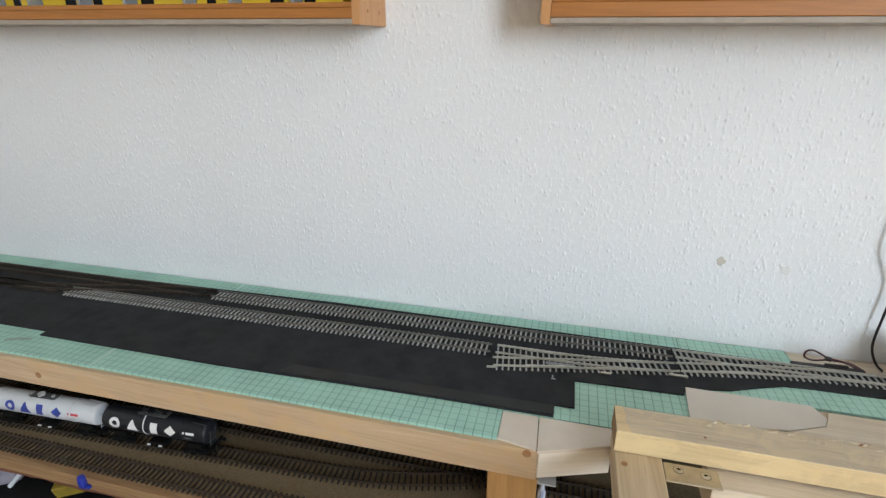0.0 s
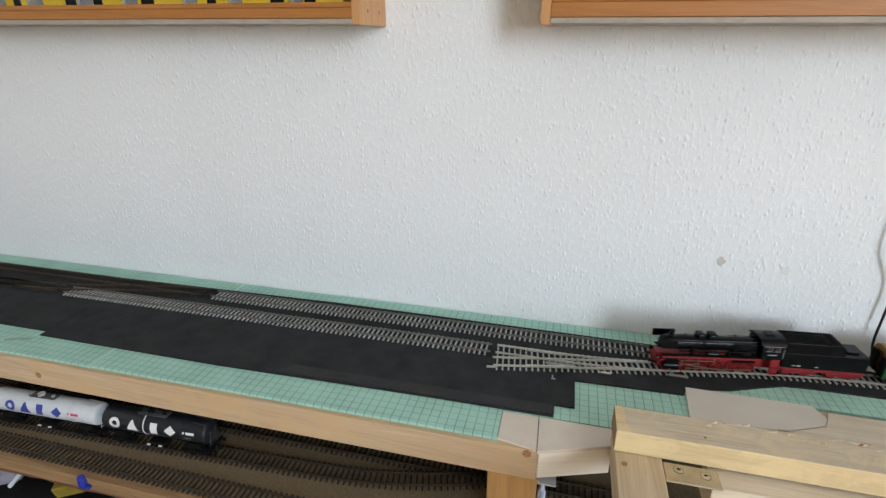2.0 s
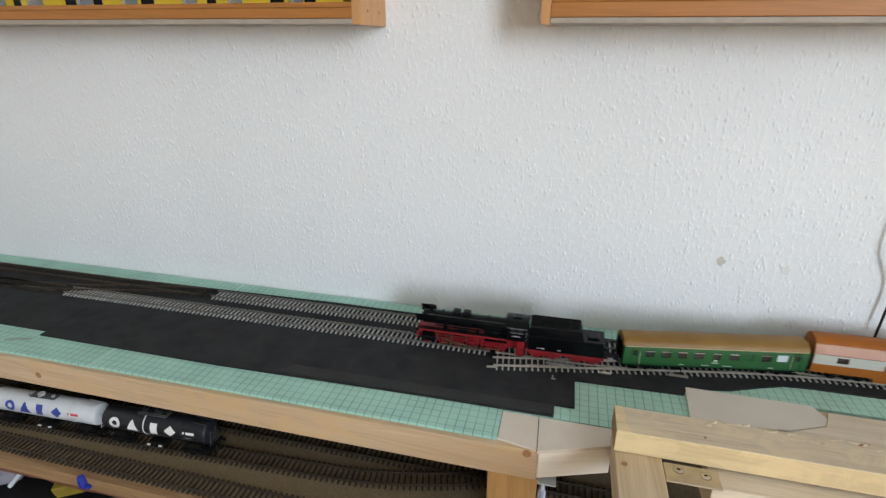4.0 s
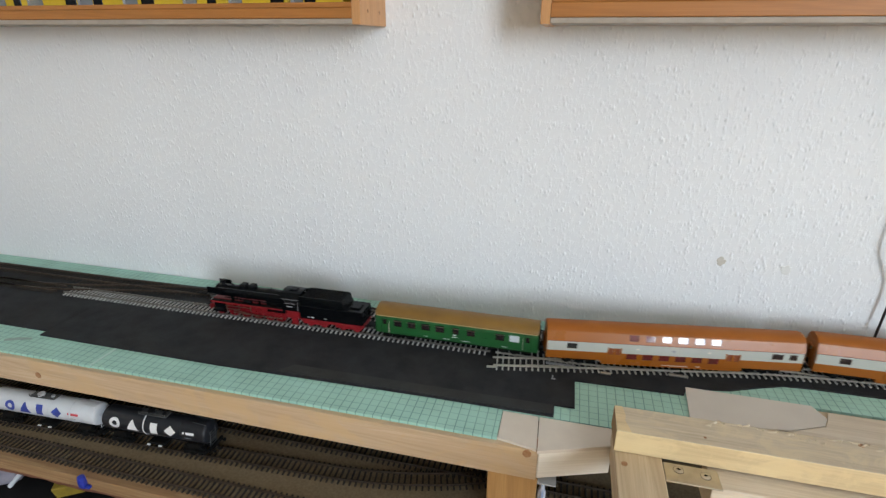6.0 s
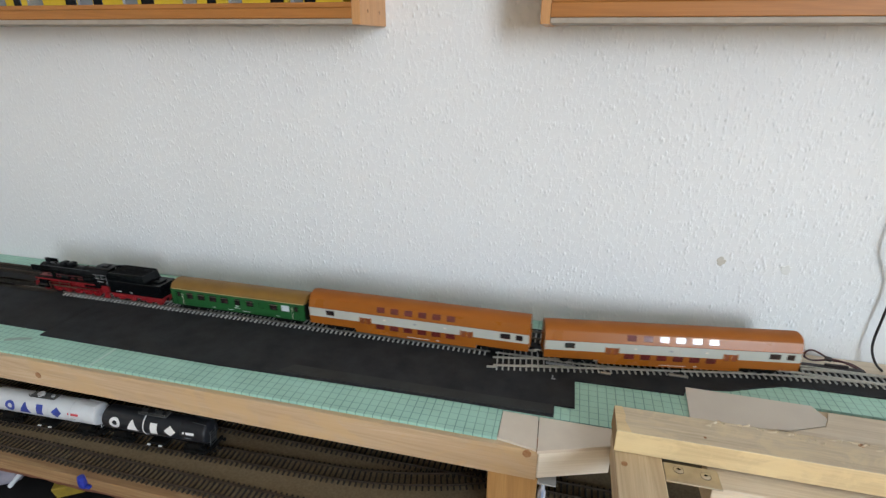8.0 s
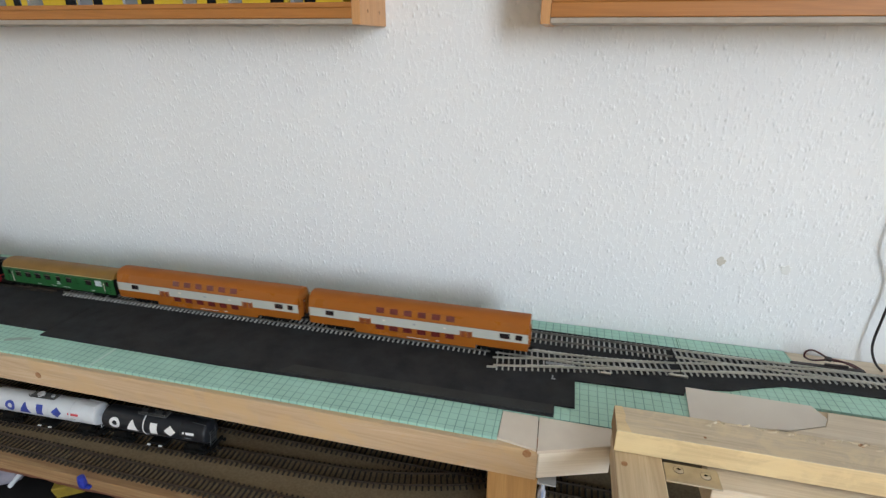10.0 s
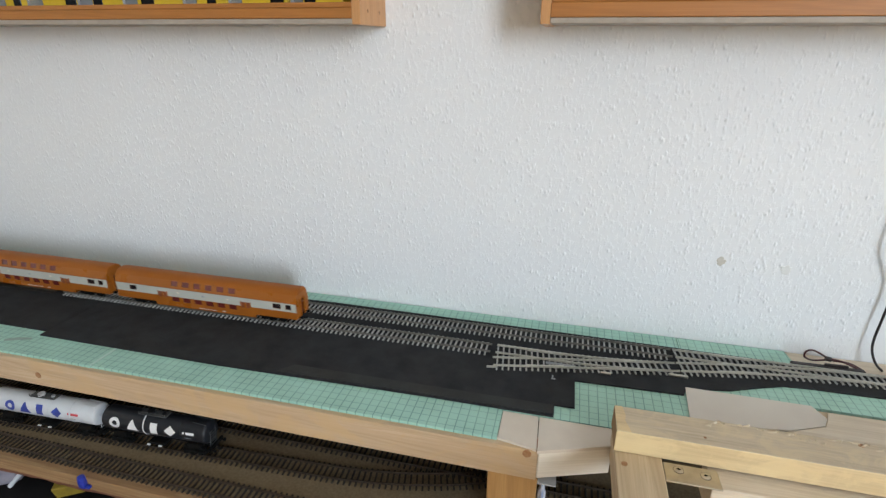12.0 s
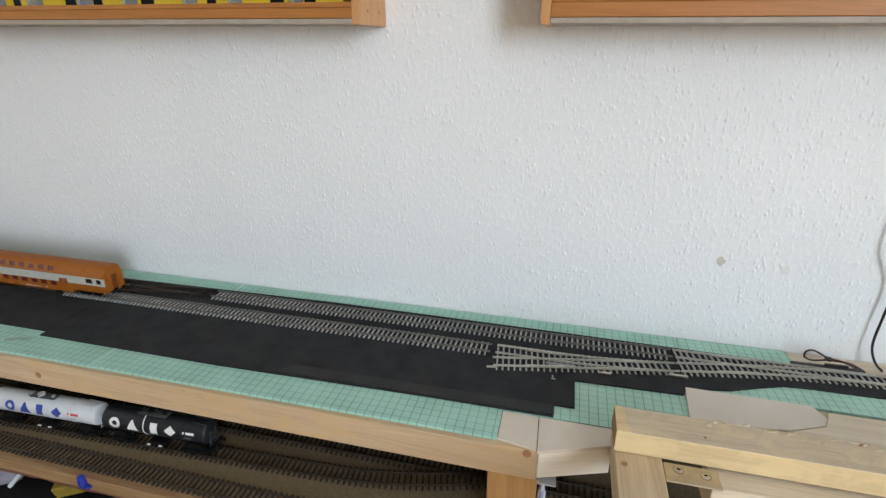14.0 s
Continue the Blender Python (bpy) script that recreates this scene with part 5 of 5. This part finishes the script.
    for yy in (-0.0055, 0.0055):
        tube(bm, [(h - 0.002, yy, 0.010), (h + 0.0012, yy, zc), (h - 0.003, yy, zc + r - 0.001), (h - 0.02, yy, zc + r + 0.0006)], 0.0004, 6)
    for k in range(7):
        box(bm, h + 0.0004, h + 0.0012, -0.0055, 0.0055, 0.012 + 0.0035 * k, 0.0126 + 0.0035 * k)
    part("ladder", bm, MAT['grey_dark'] if rib_white else tank_mat, w)
    part("underframe", boxes((-h, h, -0.0020, 0.0020, 0.0100, 0.0145), (-h - 0.003, -h, -0.0140, 0.0140, 0.0100, 0.0140, 0.0004), (h, h + 0.003, -0.0140, 0.0140, 0.0100, 0.0140, 0.0004), (-0.012, 0.012, -0.0120, 0.0120, 0.0060, 0.0100, 0.0008),
                             (-h + 0.012, -h + 0.030, -0.011, 0.011, 0.0100, 0.0170), (h - 0.030, h - 0.012, -0.011, 0.011, 0.0100, 0.0170)), MAT['dark'], w)
    for xx in (-0.012, 0.004):
        bm = bmesh.new()
        cyl(bm, (xx, -0.0135, 0.0075), (xx + 0.004, -0.0135, 0.0075), 0.0011, seg=8)
        part("valve", bm, MAT['white_ink'], w)
    keep = len(ROLLERS)
    for xx in (-h + 0.022, h - 0.022):
        bogie(w, xx, base=0.0200)
    del ROLLERS[keep:]
    for s in (-1, 1):
        end_fittings(w, s * (h + 0.003), s)
    w.matrix_world = pose(x, y, ZL + RAIL, 0, 0, heading)
    return w


# ---------------------------------------------------------------- train
FRONT = ((0.0, 0.403), (1.5, 0.191), (3.0, -0.023), (6.0, -0.4855), (7.5, -0.7226), (10.5, -1.1936), (14.0, -1.748))


def front_at(t):
    """Smooth run of the buffer beam along the line."""
    ts = [a for a, _ in FRONT]
    i = max(k for k in range(len(ts) - 1) if ts[k] <= t + 1e-9)
    h = ts[i + 1] - ts[i]
    u = (t - ts[i]) / h

    def rate(k):
        a, b = max(k - 1, 0), min(k + 1, len(ts) - 1)
        return (FRONT[b][1] - FRONT[a][1]) / (ts[b] - ts[a])
    p0, p1, m0, m1 = FRONT[i][1], FRONT[i + 1][1], rate(i) * h, rate(i + 1) * h
    return (2 * u ** 3 - 3 * u * u + 1) * p0 + (u ** 3 - 2 * u * u + u) * m0 + (-2 * u ** 3 + 3 * u * u) * p1 + (u ** 3 - u * u) * m1


def pose_on_line(s_mid, wheelbase):
    xa, ya = on_line(s_mid - wheelbase / 2)
    xb, yb = on_line(s_mid + wheelbase / 2)
    return pose((xa + xb) / 2, (ya + yb) / 2, RAIL, 0, 0, math.degrees(math.atan2(yb - ya, xb - xa)))


TRAIN = [(locomotive(), 0.0755, 0.077), (tender(), 0.1905, 0.0488), (green_coach(), 0.3620, 0.154), (double_decker(), 0.6245, 0.215), (double_decker(), 0.9375, 0.215)]
TRAIN_ROLLERS = list(ROLLERS)

tank_wagon("white tank wagon with blue painted marks", MAT['white'], MAT['blue_ink'], MAT['red_ink'], -0.6330, -0.2607, 2.3, False, 0.1620, (-0.0468, -0.0241, -0.0013, 0.0247), (0.0110, 0.0440))
tank_wagon("black tank wagon with white painted marks", MAT['tank_black'], MAT['white_ink'], MAT['white_ink'], -0.4690, -0.2543, 2.3, True, 0.1470, (-0.0525, -0.0277, 0.0027, 0.0255), (-0.0125, 0.0370))


# ---------------------------------------------------------------- small things
def wire_thing(name, label, pts, r, mm, category="cable"):
    """A wire bent smoothly through its points."""
    P = [Vector(q) for q in pts]
    P = [P[0] * 2 - P[1]] + P + [P[-1] * 2 - P[-2]]
    out = []
    for i in range(1, len(P) - 2):
        for k in range(8):
            u = k / 8
            a, b, c, d = P[i - 1], P[i], P[i + 1], P[i + 2]
            out.append(0.5 * ((2 * b) + (c - a) * u + (2 * a - 5 * b + 4 * c - d) * u * u + (3 * b - 3 * c + d - a) * u ** 3))
    out.append(P[-2])
    return tagged(soften(part(name, tube(bmesh.new(), out, r, 8), mm), 60), label=label, category=category)


wire_thing("hanging_cable", "dark brown cable hanging in front of the wall", [(0.3790, -0.0105, 0.300), (0.3730, -0.0105, 0.215), (0.3700, -0.0105, 0.180), (0.3698, -0.0105, 0.157), (0.3733, -0.0105, 0.1425), (0.3850, -0.0105, 0.118), (0.3875, -0.0105, 0.099), (0.3862, -0.0108, 0.064), (0.3850, -0.0115, 0.038), (0.3862, -0.0135, 0.022), (0.3925, -0.0170, 0.007), (0.3990, -0.0230, 0.0003)], 0.0015, MAT['wire_black'])
LOOP = wire_thing("wire_loop", "coiled dark red wire loop tied in the middle", [(0.3747, -0.027, 0.0015), (0.3600, -0.025, 0.0070), (0.3419, -0.023, 0.0075), (0.3305, -0.022, 0.0130), (0.3201, -0.022, 0.0175), (0.3125, -0.022, 0.0155), (0.3120, -0.022, 0.0075),
                                                                      (0.3210, -0.022, 0.0035), (0.3330, -0.022, 0.0055), (0.3400, -0.023, 0.0085), (0.3520, -0.026, 0.0085), (0.3640, -0.029, 0.0050), (0.3740, -0.032, 0.0022)], 0.0012, MAT['wire'])
bm = bmesh.new()
cyl(bm, (0.3350, -0.0225, 0.0085), (0.3410, -0.0232, 0.0082), 0.0030, seg=10)
part("wire_tie", bm, MAT['wire_black'], LOOP)
bm = boxes((0.2930, 0.3740, -0.0385, -0.0320, 0.0, 0.0052, 0.0008), (0.3300, 0.3560, -0.0360, -0.0330, 0.0050, 0.0085, 0.0008))
tagged(part("point_motor", bm, MAT['wire_black']), label="dark brown under-track point motor lying beside the rails", category="motor")



def scar(label, x, z, w, h, mm, seed):
    """An irregular thin patch on the wall."""
    n = 22
    rim = []
    for k in range(n):
        a = 2 * math.pi * k / n
        q = 0.75 + 0.5 * noise.noise(Vector((math.cos(a) * 1.6 + seed, math.sin(a) * 1.6, seed)))
        rim.append((x + w * q * math.cos(a), z + h * q * math.sin(a)))
    bm = bmesh.new()
    loft(bm, [[(a, 0.0004, b) for a, b in rim], [(a, -0.0005, b) for a, b in rim], [(x + (a - x) * 0.85, -0.0008, z + (b - z) * 0.85) for a, b in rim]])
    return tagged(part("wall_scar", bm, mm), label=label, category="wall damage")


scar("small beige bared spot on the white wall", 0.1985, 0.1180, 0.0072, 0.0082, MAT['stain'], 2.0)
scar("faint patched spot on the white wall", 0.2740, 0.1140, 0.0090, 0.0080, MAT['stain_pale'], 7.0)

# clutter on and under the lower shelf
bm = boxes((-0.5275, -0.5185, -0.3300, -0.3235, LOW - 0.0130, LOW - 0.0020, 0.0015, 2))
cyl(bm, (-0.5230, -0.3265, LOW - 0.003), (-0.5230, -0.3265, LOW + 0.0030), 0.0048, 0.0040, seg=9)
box(bm, -0.5200, -0.5130, -0.3290, -0.3240, LOW - 0.0130, LOW - 0.0090, 0.0010)
tagged(soften(part("cable_clip", bm, MAT['blue'])), label="glossy blue plastic clip on the shelf edge", category="clip")

# added closure: its black stands for the unlit space and hides the bright wall
tagged(part("shade_panel", boxes((-2.20, 0.80, -0.2150, -0.2050, ZF, LOW - 0.0130)), MAT['void']), label="added near-black panel standing in for the deep shade below the shelf", category="panel", kind="structure")


def crumpled(name, label, category, cx, cy, cz, sx, sy, sz, mm, seed):
    """A soft heap: a sphere pushed into folds."""
    bm = bmesh.new()
    bmesh.ops.create_icosphere(bm, subdivisions=4, radius=1.0)
    for v in bm.verts:
        n = noise.noise(v.co * 1.7 + Vector((seed, 0, 0))) * 0.28 + noise.noise(v.co * 4.0 + Vector((0, seed, 0))) * 0.10
        v.co = Vector((cx + v.co.x * sx * (1 + n), cy + v.co.y * sy * (1 + n), cz + v.co.z * sz * (1 + n)))
    return tagged(soften(part(name, bm, mm), 80), label=label, category=category)


# made-up block below the clutter, blackened to pass for deep shade
tagged(part("shade_block", boxes((-0.80, -0.36, -0.380, -0.2160, ZF, -0.168, 0.004)), MAT['void']), label="added near-black block standing in for the shade under the shelf", category="crate")
crumpled("crumpled_cloth", "crumpled lilac grey cloth lying under the shelf", "cloth", -0.705, -0.300, -0.148, 0.046, 0.030, 0.024, MAT['lilac'], 3.0)
o = tagged(part("yellow_box", boxes((-0.017, 0.017, -0.012, 0.012, -0.010, 0.008, 0.002, 2)), MAT['yellow_dull']), label="dull yellow cardboard box tilted under the shelf", category="box")
o.matrix_world = pose(-0.582, -0.300, -0.1530, 10, -8, 24)
wire_thing("white_cable", "white cable curling under the lower shelf", [(-0.668, -0.315, -0.166), (-0.655, -0.305, -0.150), (-0.638, -0.300, -0.143), (-0.622, -0.298, -0.147), (-0.612, -0.296, -0.164)], 0.0030, MAT['white'])
# paper scrap and metal angle under the edge beam
tagged(part("metal_angle", boxes((-0.0015, 0.0170, -0.2595, -0.2400, -0.0470, -0.0455), (-0.0015, 0.0000, -0.2595, -0.2400, -0.0455, -0.0420)), MAT['white']), label="small white metal angle under the edge beam", category="bracket")
o = crumpled("paper_scrap", "crumpled pale blue paper scrap beside the post", "paper", 0.0035, -0.252, -0.066, 0.004, 0.006, 0.016, MAT['paper'], 8.0)


# yellow models standing in the left wall case
def yellow_model(x, w, dark):
    m = tagged(empty("yellow_model", x, -0.045, 0.3930 + 0.0132), label="yellow toy vehicle with dark panels in the wall case", category="model", group="yellow models in the case")
    part("body", boxes((-w / 2, w / 2, -0.014, 0.014, 0.004, 0.036, 0.002, 2)), MAT['yellow'], m)
    part("chassis", boxes((-w / 2 + 0.002, w / 2 - 0.002, -0.0125, 0.0125, 0.0, 0.0038)), MAT['dark'], m)
    a = -w / 2 + w * dark
    part("dark_panel", boxes((a, a + w * 0.28, -0.0150, -0.0141, 0.0055, 0.0340, 0.0004)), MAT['black'], m)
    part("window_strip", boxes((-w / 2 + 0.004, w / 2 - 0.004, -0.0146, -0.0141, 0.0210, 0.0300)), MAT['pane'], m)
    return m


x = -0.262
k = 0
while x > -1.16:
    w = (0.052, 0.064, 0.046, 0.070)[k % 4]
    yellow_model(x - w / 2 - 0.012, w, (0.05, 0.62, 0.35, 0.1)[k % 4])
    part("divider", boxes((x - w - 0.0195 - LEFT_CASE.location.x, x - w - 0.0155 - LEFT_CASE.location.x, -0.0740, -0.0200, 0.0132, 0.2700)), MAT['grey'], LEFT_CASE)
    x -= w + 0.018
    k += 1


# ---------------------------------------------------------------- motion of the train
CRANK = 0.0036


def motions():
    for ob, back, wb in TRAIN:
        walk(ob, [(0.1 * i, pose_on_line(front_at(0.1 * i) + back, wb)) for i in range(141)])
    times = [i / FPS for i in range(14 * FPS + 1)]
    run = [front_at(t) for t in times]
    for w, r, (x, y, z) in TRAIN_ROLLERS:
        walk(w, [(t, pose(x, y, z, 0, math.degrees(s / r), 0)) for t, s in zip(times, run)])
    for rod, main, side in RODS:
        ph = 0.0 if side < 0 else math.pi / 2
        rows, rows2 = [], []
        for t, s in zip(times, run):
            a = s / 0.0080 + ph
            dx, dz = CRANK * math.sin(a), CRANK * math.cos(a)
            rows.append((t, pose(dx, side * 0.0118, 0.0080 + dz)))
            rows2.append((t, pose(DRIVERS[2] + dx, side * 0.0134, 0.0080 + dz, 0, math.degrees(math.asin((0.0080 + dz - 0.0110) / 0.0400)) * -1.0, 0)))
        walk(rod, rows)
        walk(main, rows2)


motions()
